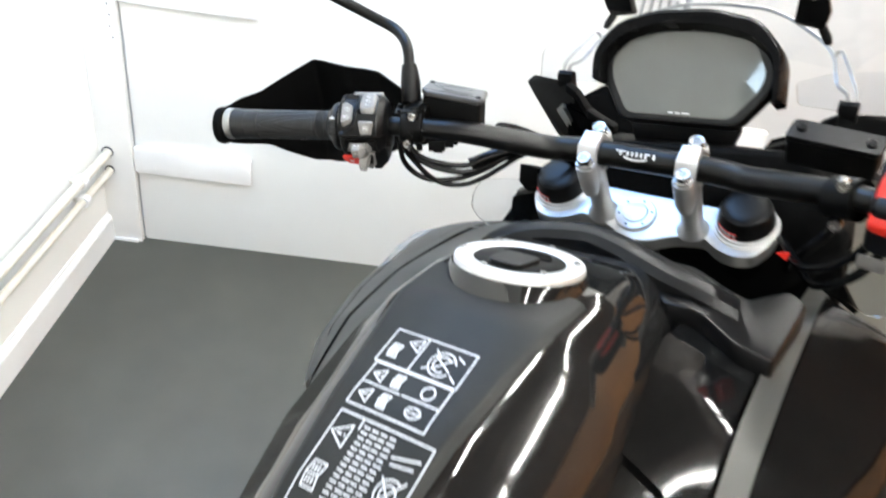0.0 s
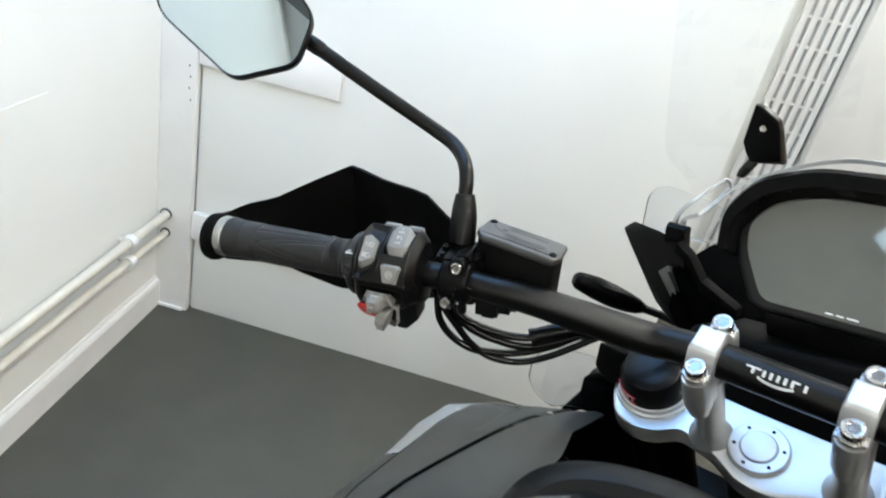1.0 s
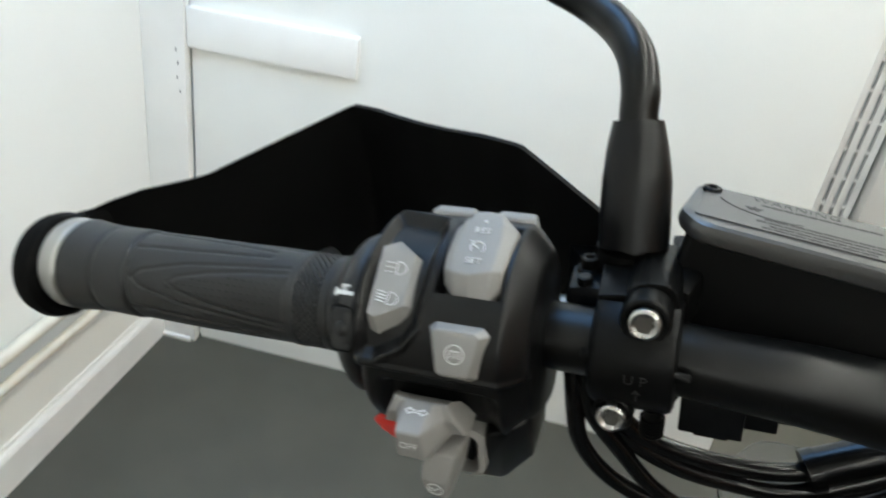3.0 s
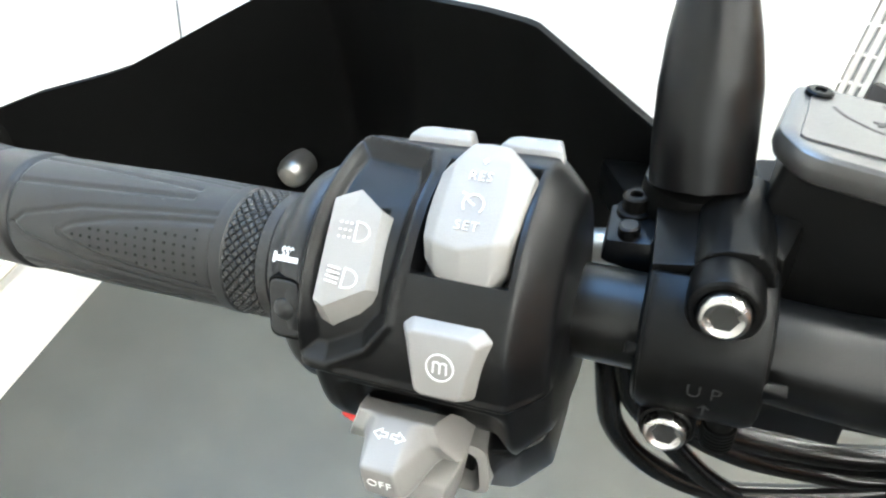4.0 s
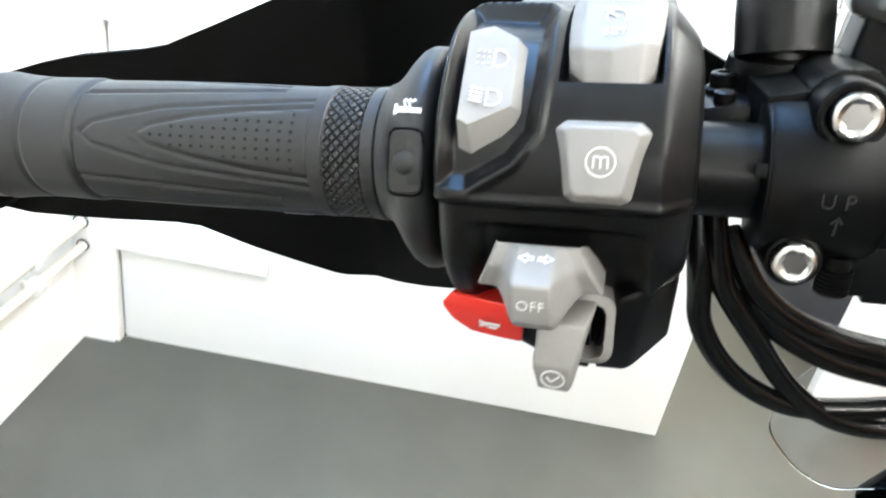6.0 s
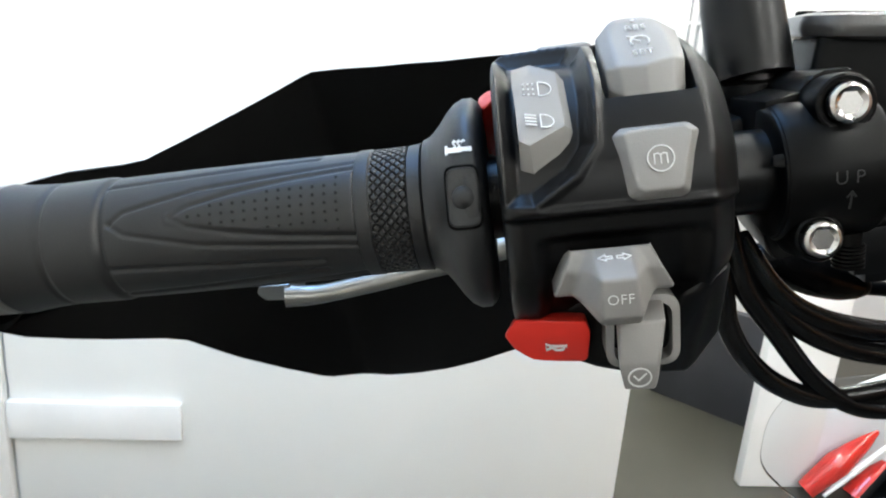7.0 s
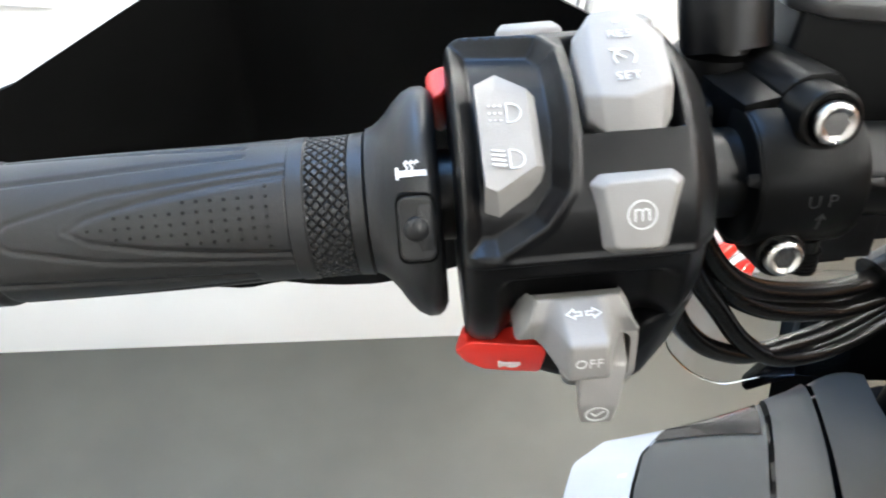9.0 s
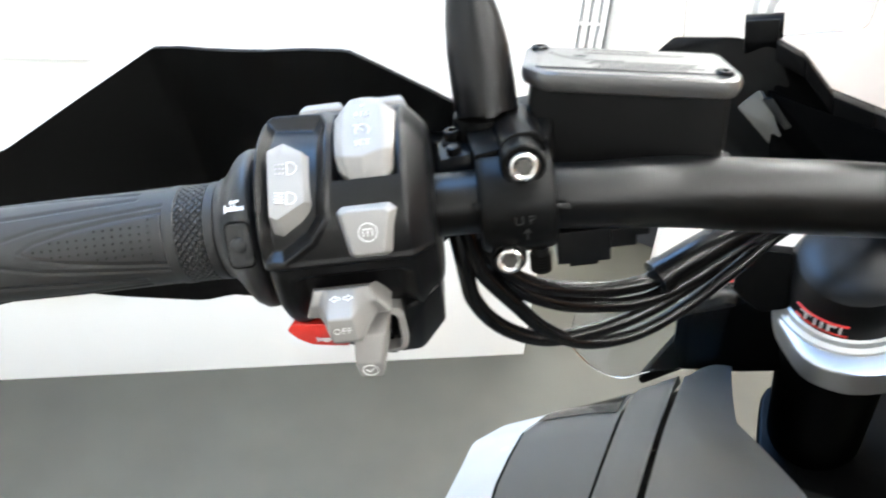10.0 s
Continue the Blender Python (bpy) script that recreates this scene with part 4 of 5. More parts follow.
    part("switch_screw", joined(turned([(11, 4.4), (13.4, 4.4), (13.8, 3.8)], 22, "v", (-19, -25)), turned([(13.6, 3.2), (17.0, 3.2), (17.4, 2.7), (17.4, 1.6), (16, 1.4)], 18, "v", (-19, -25))), PERCH_BLACK, p, "", BAR)
    part("adjuster", turned([(-26, 2.6)] + [(-25.6 + 1.1 * k + d, r) for k in range(6) for d, r in ((0, 3.9), (0.55, 3.9), (0.7, 3.1), (1.0, 3.1))] + [(-16, 3.0)], 20, "v", (7.5, 7)), PERCH_BLACK, p, "", BAR)
    part("switch_block", joined(box((15, -34, -22), (35, -20, -6), 0.8), box((34, -30, -20), (45, -22, -8), 0.8), box((44, -27, -18), (50, -22, -10), 0.6), box((20, -38, -19), (31, -33, -10), 0.6)), BLACK_PLASTIC, p, "", BAR)
    # clutch lever
    part("clutch_lever", joined(tube([(20, -14, -44), (-20, -20, -52), (-70, -30, -58), (-110, -38, -60), (-150, -44, -60), (-166, -43, -58)], [7, 6.0, 4.6, 3.8, 3.6, 4.4], 16), hull([(-176, -46, -62), (-164, -47, -63), (-176, -38, -56), (-163, -38, -56), (-178, -42, -60), (-165, -36, -64)], 2.0)), BAR_END_GREY, p, "grey aluminium clutch lever", BAR)


perch()


RES = frame_of(tuple(BAR @ Vector((13.0, 36.0, -53.0))), Vector((0.958, -0.280, 0.060)).normalized(), Vector((-0.28, -0.958, 0.0)).normalized(), Vector((-0.058, 0.017, 0.998)).normalized())


def reservoir():
    out = rounded([(2, 1), (70, 1), (70, 31), (2, 31)], [3, 3, 4, 3])
    lid = rounded([(-1, -1), (71.5, -1), (74, 26), (70, 35), (5, 35), (-2, 26)], [3, 3, 3, 4, 4, 3])
    r = part("clutch_reservoir", joined(slab(out, -43, -6, 1.0, lambda x, y, z: (x + (z + 6) * -0.08 * (x - 35) / 35, y, z))), RESERVOIR_BLACK, bike, "black fluid reservoir box", RES)
    part("lid", slab(lid, -7, 0, 2.6), LID_BLACK, r, "flat black lid with moulded warning words", RES)
    part("lid_panel", slab(rounded([(3, 2.0), (69, 2.0), (69.5, 29), (3, 29)], 2), -0.4, 0.5, 0.25), LID_BLACK, r, "", RES)

    def on_lid(x, y, z):
        return (35 + x, 15 - y, 0.5 + z)

    words = []
    for row, (y, x0, x1) in enumerate(((6.2, -14, 18), (-5.2, -12, 24), (-7.6, -14, 22), (-10.0, -10, 25), (-12.2, -12, 18))):
        x = x0
        while x < x1:
            n = 1.6 + (x * 7 + row * 5) % 2.4
            words.append([(x, y), (x + n, y)])
            x += n + 0.9
    star = [(2.6 * math.cos(radians(72 * k * 2 + 90)) - 16, 1.5 + 1.6 * math.sin(radians(72 * k * 2 + 90))) for k in range(6)]
    marks = joined(lettering("WARNING", 5.2, lambda x, y, z: on_lid(x - 4, y + 10.2, z), 0.1, 1.1), strokes(words, 0.95, on_lid, 0.1), strokes([star, arc(-8, 9, 20, 200, 290, 14, 13)], 0.6, on_lid, 0.1))
    part("lid_lettering", marks, LID_MARK, r, "moulded warning lettering", RES)
    for x, y in ((4.5, 4.5), (67, 27)):
        part("lid_screw", turned([(0.0, 3.2), (1.0, 3.2), (1.4, 2.6), (1.4, 1.4), (0.4, 1.2)], 20, "w", (x, y)), PERCH_BLACK, r, "", RES)
    part("banjo", joined(box((58, 20, -40), (76, 36, -30), 2.0), turned([(-44, 3.2), (-31, 3.2), (-30, 2.4)], 20, "w", (70, 29))), PERCH_BLACK, r, "", RES)


reservoir()


# ---- cables
def cable(name, pts, r, label, m=BAR):
    return part(name, tube(pts, r, 18, 10), BLACK_CABLE, bike, label, m)


BLACK_CABLE = material("black_cable_sheath", (0.00228, 0.00228, 0.00228), 0.24, spec=0.228, grain=0.04, grain_scale=1500, stain=0.1, stain_scale=40)
cable("cable", [(-24, -4, -16), (-22, -16, -13), (-20.5, -28, -10), (-19.5, -38, -9), (-18, -48, -9.5), (-12, -60, -11), (-2, -71, -14), (12, -79, -18), (30, -82, -24), (48, -82, -30), (66, -78, -36), (84, -71, -42), (110, -58, -50), (150, -58, -64), (205, -92, -80)], 3.3, "thick black cable looping under the bar")
cable("cable", [(-20, -2, -14), (-18, -16, -11), (-15.5, -29, -9.5), (-12.5, -38, -9.5), (-3, -53, -12), (9, -71, -16), (23, -84, -21), (40, -90.5, -27), (58, -90.5, -33), (78, -84, -40), (98, -73, -46), (125, -60, -56), (160, -62, -68), (206, -96, -82)], 3.2, "black cable looping under the bar")
cable("cable", [(-14, -22, -14), (-4, -39, -13), (10, -51, -17), (32, -61, -25), (50, -65, -31), (63, -64, -35), (80, -57, -40), (102, -52, -48), (140, -50, -62), (180, -66, -74), (210, -96, -80)], 3.6, "black hose running to the fork")
cable("cable", [(-12, -26, -16), (-2, -46, -14), (16, -61, -19), (38, -71, -27), (52, -74, -31), (68, -73, -36), (88, -67, -43), (105, -61, -49), (150, -60, -64), (208, -100, -85)], 3.5, "black hose running to the fork")
part("cable_sleeve", tube([(62, -64, -35), (80, -57.5, -40), (102, -52.5, -48), (128, -50, -57), (150, -54, -66)], 7.4, 18), BLACK_CABLE, bike, "rubber sleeve round the hoses", BAR)
part("sleeve_band", tube([(60, -65, -34), (64, -63.4, -35.4)], 8.2, 18, 4), BLACK_CABLE, bike, "rubber band at the end of the sleeve", BAR)


# ---- hand guard
def guard():
    us = [-247, -243.5, -238, -231, -218, -205, -190, -175, -161, -145, -130, -115, -100, -80, -61, -45, -28, -12]
    ws = [13, 6, -13, -38, -71, -90, -107, -119, -128, -122, -114, -106, -101, -95, -87, -77, -68, -60]
    tops = [-6, 4, 14.5, 15, 11, 16, 22, 28, 34, 34, 33.5, 33.5, 33, 33, 32.5, 26, 18, 10]
    lows = [-8, -19, -33, -46, -62, -81, -97, -109, -113, -112, -108, -103, -98, -90, -80, -70, -55, -35]

    def row(s, back):
        out = []
        n = 54
        for k in range(n + 1):
            t = us[0] + (us[-1] - us[0]) * k / n
            w, a, b = (float(np.interp(t, us, some)) for some in (ws, tops, lows))
            swell = -9 * math.sin(math.pi * s)
            out.append((t, b + (a - b) * s, w + swell - back))
        return out

    front = [row(j / 14, 4.0) for j in range(15)]
    back = [row(j / 14, 0.0) for j in range(15)]
    bm = sheet(front + back[::-1] + [front[0]])
    bmesh.ops.remove_doubles(bm, verts=bm.verts, dist=0.01)
    bmesh.ops.holes_fill(bm, edges=[e for e in bm.edges if e.is_boundary])
    g = part("hand_guard", bm, GUARD_PLASTIC, bike, "wide matt black plastic hand guard", BAR, 45)
    part("guard_screw", turned([(-8, 7.0), (2, 7.4), (5, 6.6), (7, 4.6), (7.6, 1)], 28, "w"), BAR_END_GREY, g, "round steel screw head", BAR @ Matrix.Translation((-182, -54, -115)))
    part("end_bracket", joined(turned([(-231.5, 8), (-232, 19), (-234, 21.5), (-238, 22.5), (-242, 21.5), (-244, 18), (-245, 8)], 48, "u", (-3, -1)), hull([(-246, -22, -4), (-246, 16, -4), (-234, -22, -4), (-234, 16, -4), (-242, -30, -30), (-234, -30, -30), (-242, 12, -30), (-234, 12, -30)], 3.0)), GUARD_PLASTIC, g, "black guard bracket", BAR)
    part("guard_bracket", hull([(-20, 2, -40), (8, 2, -40), (-20, -14, -40), (8, -14, -40), (-36, -2, -72), (-20, -2, -72), (-36, -16, -72), (-20, -16, -72)], 2.0), PERCH_BLACK, g, "black guard bracket", BAR)


guard()


# ---- left mirror
def mirror():
    stem_path = [(-5, 14, -26), (-6, 30, -31), (-8, 60, -41), (-8.4, 70, -44.5), (-11.5, 79.5, -51.5), (-19, 86, -63), (-31, 92, -74), (-47, 99.5, -78.5), (-70, 111.8, -79), (-110, 134, -78), (-150, 157, -77), (-166, 166, -77)]
    s = part("mirror_stem", tube(stem_path, 6.3, 24, 10), BAR_BLACK, bike, "glossy black bent mirror stem", BAR)
    part("stem_collar", tube([(-5.5, 21, -28), (-6, 30, -31), (-6.6, 42, -35), (-7.4, 52, -38.5), (-8, 60.5, -41.3)], [11.4, 11.6, 11.3, 10.0, 8.2], 28, 8), BLACK_PLASTIC, s, "tapered black rubber boot", BAR)
    # head: outline in its own plane
    normal = Vector((-0.0672, -0.8174, 0.5722)).normalized()
    right = Vector((1, 0, 0))
    right = (right - normal * right.dot(normal)).normalized()
    up = normal.cross(right)
    m = frame_of((-0.215, 0.847, 1.371), right, up, normal)
    inv = m.inverted()
    corners = [tuple((inv @ Vector(p))[:2]) for p in ((-0.304, 0.879, 1.406), (-0.200, 0.884, 1.424), (-0.141, 0.850, 1.385), (-0.143, 0.8245, 1.346), (-0.196, 0.8112, 1.322), (-0.288, 0.8435, 1.357))]
    out = rounded(corners, [16, 16, 12, 12, 12, 20], 6)
    rows = []
    for z, k in ((-1.5, 0.945), (0.6, 0.962), (1.0, 0.975), (-3, 0.985), (-9, 0.97), (-16, 0.86), (-21, 0.62), (-23, 0.3)):
        rows.append([(x * k, y * k, z) for x, y in out])
    head = part("mirror_head", sheet(rows, True, True), BLACK_PLASTIC, bike, "black plastic mirror head", m, 40)
    part("mirror_glass", slab([(x * 0.948, y * 0.948) for x, y in out], -3.0, 0.1), MIRROR, head, "clean mirror glass", m)
    part("ball_joint", turned([(-14, 5), (-10, 6.6), (-4, 7.2), (2, 7.1), (10, 6.6)], 24, "u", (0, 0)), BLACK_PLASTIC, head, "", BAR @ Matrix.Translation((-166, 166, -77)) @ Matrix.Rotation(radians(-29), 4, "Z") @ Matrix.Rotation(radians(180), 4, "Z"))


mirror()
# ---- top yoke, clamps, fork tubes
YOKE = FORK @ Matrix.Translation((-10, 24, -55))


def yoke():
    right = [(0, -54), (16, -52), (30, -44), (46, -36), (78, -30), (96, -44), (114, -48), (134, -42), (148, -18), (150, 8), (140, 32), (118, 42), (96, 44), (70, 34), (40, 30), (0, 28)]
    out = rounded(right + [(-x, y) for x, y in right[-2:0:-1]], 8, 3)
    y = part("top_yoke", slab(out, -22, 0, 2.6), ALUMINIUM, bike, "silver cast aluminium top yoke", YOKE, 40)
    for x in (-60, 50):
        part("bar_clamp", joined(
            turned([(-56, 19), (-53, 17.5), (-46, 13.5), (-38, 12.5), (20, 12.5), (30, 12.5)], 32, "w", (x, 3)),
            hull([(x + a * 10.8, y, z) for a in (-1, 1) for y, z in ((-17, 40), (36, 40), (-18, 48.5), (38, 48.5), (-10, 14), (24, 14))], 2.0),
            *[turned([(2, 8.0), (14, 11.0), (47.5, 11.4), (49, 10.8)], 28, "w", (x, y)) for y in (-14, 34)]), ALUMINIUM, y, "silver handlebar clamp", FORK)
        part("clamp_cap", joined(
            hull([(x + a * b, y, z) for a in (-1, 1) for b, y, z in ((11.2, -11, 50), (11.2, 28, 50), (11.2, -11, 54), (11.2, 28, 54), (11.2, -3, 66), (11.2, 22, 66), (9.6, 0, 69), (9.6, 19, 69))], 1.0, 2),
            hull([(x + a * 10.6, y, z) for a in (-1, 1) for y, z in ((-19, 49.6), (39, 49.6), (-19, 53), (39, 53))], 1.6, 2)), ALUMINIUM, y, "faceted silver clamp cap", FORK)
        for f in (-14, 34):
            b = bolt("clamp_bolt", FORK @ Matrix.Translation((x, f, 54)), y, 8.2, 8.5)
            part("washer", turned([(0, 9.6), (1.6, 9.6), (2.2, 9.0)], 28, "w", (0, 0)), CHROME, b, "", FORK @ Matrix.Translation((x, f, 52.8)))
    part("stem_nut", turned([(-2, 25), (3, 25), (5, 23.5), (5, 15.5), (6.8, 14), (7.4, 9), (7.6, 1)], 36, "w", (-10, -18)), ALUMINIUM, y, "machined silver stem nut", YOKE)
    # dark discs stand in for the shade of bored holes
    for k in range(6):
        a = radians(60 * k + 15)
        part("nut_hole", turned([(4.6, 1.7), (5.3, 1.6)], 12, "w", (-10 + 19.5 * math.cos(a), -18 + 19.5 * math.sin(a))), DARK_HOLE, y, "", YOKE)
    for x in (-114, 114):
        f = part("fork_tube", turned([(-640, 29), (-300, 29), (-296, 30), (-24, 30), (-22, 28)], 40, "w", (x, 0)), FORK_BLACK, bike, "black fork tube", YOKE)
        part("fork_collar", turned([(-1, 36.5), (2, 36), (3, 33.5), (7, 33), (8, 31)], 48, "w", (x, 0)), ALUMINIUM, f, "", YOKE)
        part("fork_cap", turned([(2, 31.5), (8, 31.5), (12, 30.5), (24, 29), (30, 26), (32, 22), (33, 14), (33.3, 1)], 48, "w", (x, 0)), BLACK_PLASTIC, f, "domed black plastic fork cap", YOKE)

        def side(px, py, z, x=x):
            a = radians(-118 + px * 2.0)
            return (x + (31.2 + z) * math.cos(a), (31.2 + z) * math.sin(a), 14 + py)

        part("cap_mark", joined(strokes([[(-9, 2.6), (-4, 2.6)], [(-6.5, 2.6), (-6.5, -2.6)], [(-2, 2.6), (-2, -2.6)], [(1, 2.6), (1, -2.6)], [(4, -2.6), (4, 2.6), (7, 2.6)], [(9, 2.6), (9, -2.6)]], 1.1, side, 0.5)), PRINT_GREY, f, "small printed mark", YOKE)
        part("cap_stripe", strokes([[(-12 + 3 * k, z), (-9 + 3 * k, z)] for k in range(8) for z in (-4.4, 4.4)], 0.8, side, 0.5), HORN_RED, f, "thin red stripe", YOKE)
    part("lower_yoke", slab(rounded([(-150, -40), (0, -60), (150, -40), (150, 36), (-150, 36)], 26), -215, -185, 2.0), PERCH_BLACK, bike, "black lower yoke", YOKE)
    part("steering_stem", turned([(-200, 26), (-20, 26)], 32, "w", (-10, -18)), PERCH_BLACK, bike, "black steering stem", YOKE)


yoke()


# ---- instrument panel
def dashboard():
    tilt = radians(24)
    m = BIKE @ Matrix.Translation((2, 132, 118)) @ Matrix.Rotation(radians(-3.0), 4, "Y") @ Matrix.Rotation(radians(90) - tilt, 4, "X")
    # own plane: x right, y up, z towards the rider
    face = [(-62, -42), (60, -42), (88, -6), (91, 12), (74, 46), (30, 56), (-30, 56), (-72, 46), (-90, 22), (-86, -2)]
    screen = rounded(face, [10, 10, 10, 8, 14, 20, 20, 16, 10, 10], 5)
    d = part("dashboard", slab([(x * 1.12, y * 1.16 - 1) for x, y in screen], -30, 3, 3.0), BLACK_PLASTIC, bike, "black instrument panel housing", m, 40)
    part("screen", slab(screen, -2, 3.6, 0.5), SCREEN_GREY, d, "switched-off grey display screen", m)
    part("screen_mark", strokes([[(-14, 0), (-9, 0)], [(-6, 0), (-1, 0)], [(2, 0), (10, 0)]], 1.4, lambda x, y, z: (x + 4, y - 38.5, 3.7 + z), 0.1), PRINT_GREY, d, "", m)
    inner = rounded([(-99, -10), (-103, 20), (-84, 50), (-40, 65), (24, 67), (74, 56), (101, 26), (106, -22), (100, -22), (95, 24), (70, 46), (20, 57), (-36, 56), (-76, 42), (-95, 16), (-92, -10)], 15, 5)
    n = len(inner) // 2
    rows = []
    for k in range(n):
        (x, y), (p, q) = inner[k], inner[len(inner) - 1 - k]
        rows.append([(p, q, -30), (p * 1.01, q * 1.01, 8), (p * 1.05, q * 1.05 + 1, 25), (x * 1.04, y * 1.06 + 2, 27), (x * 1.06, y * 1.10 + 4, 22), (x * 1.05, y * 1.12 + 5, -34)])
    part("hood", sheet(rows, True, True), HOOD_BLACK, d, "black hood over the screen", m, 40)
    part("rear_bracket", hull([(-70, -40, -28), (70, -40, -28), (-60, -72, -40), (60, -72, -40), (-60, -40, -80), (60, -40, -80), (-50, -84, -70), (50, -84, -70)], 4), BLACK_PLASTIC, d, "", m)


dashboard()


def flat_bar(pts, width, thick, mat, name, parent, label, m):
    """A strip of metal bent along a path: broad across the bike's length."""
    path = smooth_path(pts, 8)
    rows = []
    for i, p in enumerate(path):
        t = (path[min(i + 1, len(path) - 1)] - path[max(i - 1, 0)]).normalized()
        n = t.cross(Vector((0, 1, 0))).normalized()
        b = Vector((0, 1, 0))
        rows.append([p + n * s * thick / 2 + b * q * width / 2 for s, q in ((-1, -1), (1, -1), (1, 1), (-1, 1))])
    return part(name, sheet(rows, True, True), mat, parent, label, m)


def screen_frame():
    half = [(-172, 190, 92), (-169, 191, 106), (-157, 200, 113), (-150, 215, 125), (-144, 232, 136), (-127, 255, 148), (-103, 268, 160), (-80, 278, 170), (-52, 286, 177), (-24, 288, 179)]
    pts = half + [(0, 290, 180)] + [(-x, y, z) for x, y, z in half[::-1]]
    f = flat_bar(pts, 6, 4.0, RAIL_GREY, "screen_frame", bike, "bent silver screen bracket", BIKE)
    for s in (-1, 1):
        flat_bar([(s * x, y, z) for x, y, z in ((180, 190, 92), (178, 193, 108), (171, 200, 120), (161, 215, 133), (151, 230, 145))], 5, 3.4, RAIL_GREY, "brace", f, "", BIKE)
        flat_bar([(s * x, y, z) for x, y, z in ((151, 230, 145), (147, 232, 143), (144, 232, 137))], 5, 3.0, RAIL_GREY, "brace", f, "", BIKE)
    for s in (-1, 1):
        clip = part("screen_clip", joined(hull([(s * x, y + d, z) for d in (0, 12) for x, y, z in ((124, 193, 229), (117, 195, 227), (103, 197, 217), (100, 200, 208), (97, 212, 178), (98, 226, 172), (128, 224, 168), (131, 214, 178), (134, 208, 190))], 1.6), hull([(s * x, y, z) for y in (222, 232) for x, z in ((128, 176), (122, 168), (138, 160), (132, 151), (140, 152))], 2.5)), BLACK_PLASTIC, bike, "black plastic windscreen clip", BIKE)
        part("clip_screw", turned([(199, 3.0), (203, 3.0), (205, 2.2)], 18, "v", (s * 115, 207)), CHROME, clip, "small steel screw", BIKE)
        part("frame_foot", joined(turned([(s * 163, 7.5), (s * 184, 7.5)], 24, "u", (188, 92)), hull([(s * x, y, z) for x in (165, 184) for y, z in ((180, 97), (198, 97), (180, 84), (200, 50), (214, 52))], 1.5)), PERCH_BLACK, bike, "black pivot of the screen bracket", BIKE)


screen_frame()


def windscreen():
    rows = []
    for j in range(19):
        s = j / 18
        c = 126 + 330 * s
        half = 168 + 40 * step(s, 0.0, 0.14) - 60 * max(0, s - 0.7) ** 1.3
        rows.append([(half * q, 204 - 60 * (c - 126) / 330 + 26 * (1 - q * q) + 10 * s, c + 10 * (1 - q * q)) for q in (k / 14 - 1 for k in range(29))])
    bm = sheet(rows)
    bmesh.ops.solidify(bm, geom=bm.faces, thickness=3.0)
    ob = part("windscreen", bm, CLEAR, bike, "clear acrylic windscreen", BIKE)
    ob.visible_shadow = False
    for s in (-1, 1):
        out = rounded([(s * 118, 84), (s * 222, 80), (s * 220, 116), (s * 210, 128), (s * 198, 131), (s * 150, 125), (s * 112, 110)], 6)
        side = part("side_deflector", slab(out, 204, 207, 0.8, lambda x, y, z: (x, z, y)), CLEAR, bike, "small clear wind deflector", BIKE)
        side.visible_shadow = False


windscreen()


def wings():
    for s in (-1, 1):
        w = part("side_wing", hull([(s * x, y, z) for x, y, z in ((240, 196, 76), (226, 194, 88), (188, 184, 88), (164, 180, 80), (150, 182, 40), (158, 190, -14), (190, 198, 4), (238, 212, 70), (200, 225, 60), (165, 225, -5))], 2.5), BLACK_PLASTIC, bike, "black angular fairing wing", BIKE)
        part("wing_root", hull([(s * x, y, z) for x, y, z in ((168, 175, 56), (135, 172, 42), (92, 165, 28), (90, 160, -30), (150, 190, -22), (206, 400, 24), (180, 420, 20), (120, 420, -10), (60, 420, -34), (60, 330, -70), (150, 290, -60))], 3.0), MATT_BLACK, w, "", BIKE)
        line = [(166, 84), (150, 74), (134, 52), (112, 42), (94, 34)]
        part("wing_strut", joined(*[hull([(s * x, y, z + d) for x, z in (p, q) for y in (170, 186) for d in (-9, 2)], 1.5) for p, q in zip(line, line[1:])]), GUARD_PLASTIC, w, "", BIKE)
        part("wing_facet", hull([(s * 186, 184, 44), (s * 174, 180, 56), (s * 158, 179, 28), (s * 166, 183, 20), (s * 184, 194, 44), (s * 170, 190, 52), (s * 160, 190, 24)], 1.0), SHROUD_GREY, w, "", BIKE)
        part("wing_facet", hull([(s * x, y, z) for y in (174, 180) for x, z in ((172, 51), (166, 52), (154, 34), (158, 32))], 1.2), TANK_PLASTIC, w, "", BIKE)
        part("wing_inner", hull([(s * x, y, z) for x, y, z in ((166, 184, 74), (150, 184, 66), (134, 182, 42), (112, 180, 32), (94, 176, 24), (92, 166, -24), (140, 174, -20), (166, 180, 10), (166, 205, 70), (100, 200, 20))], 2.0), MATT_BLACK, w, "", BIKE)

    # front turn indicator
    line = [(-286, 186, 2), (-282, 190, 0), (-268, 204, -8), (-254, 220, -18), (-240, 236, -27), (-230, 246, -32)]
    t = part("turn_indicator", tube(line, [6.5, 10.5, 13.5, 14, 12, 9], 20, 6), HOOD_BLACK, bike, "slim black front turn indicator", BIKE)
    part("stem", tube([(-232, 244, -31), (-227, 248, -33), (-224, 250, -34), (-206, 258, -38), (-176, 266, -44), (-140, 270, -48)], [7.5, 7.5, 5.2, 5.0, 6.0, 8], 16), BLACK_PLASTIC, t, "ringed black stem", BIKE)


wings()


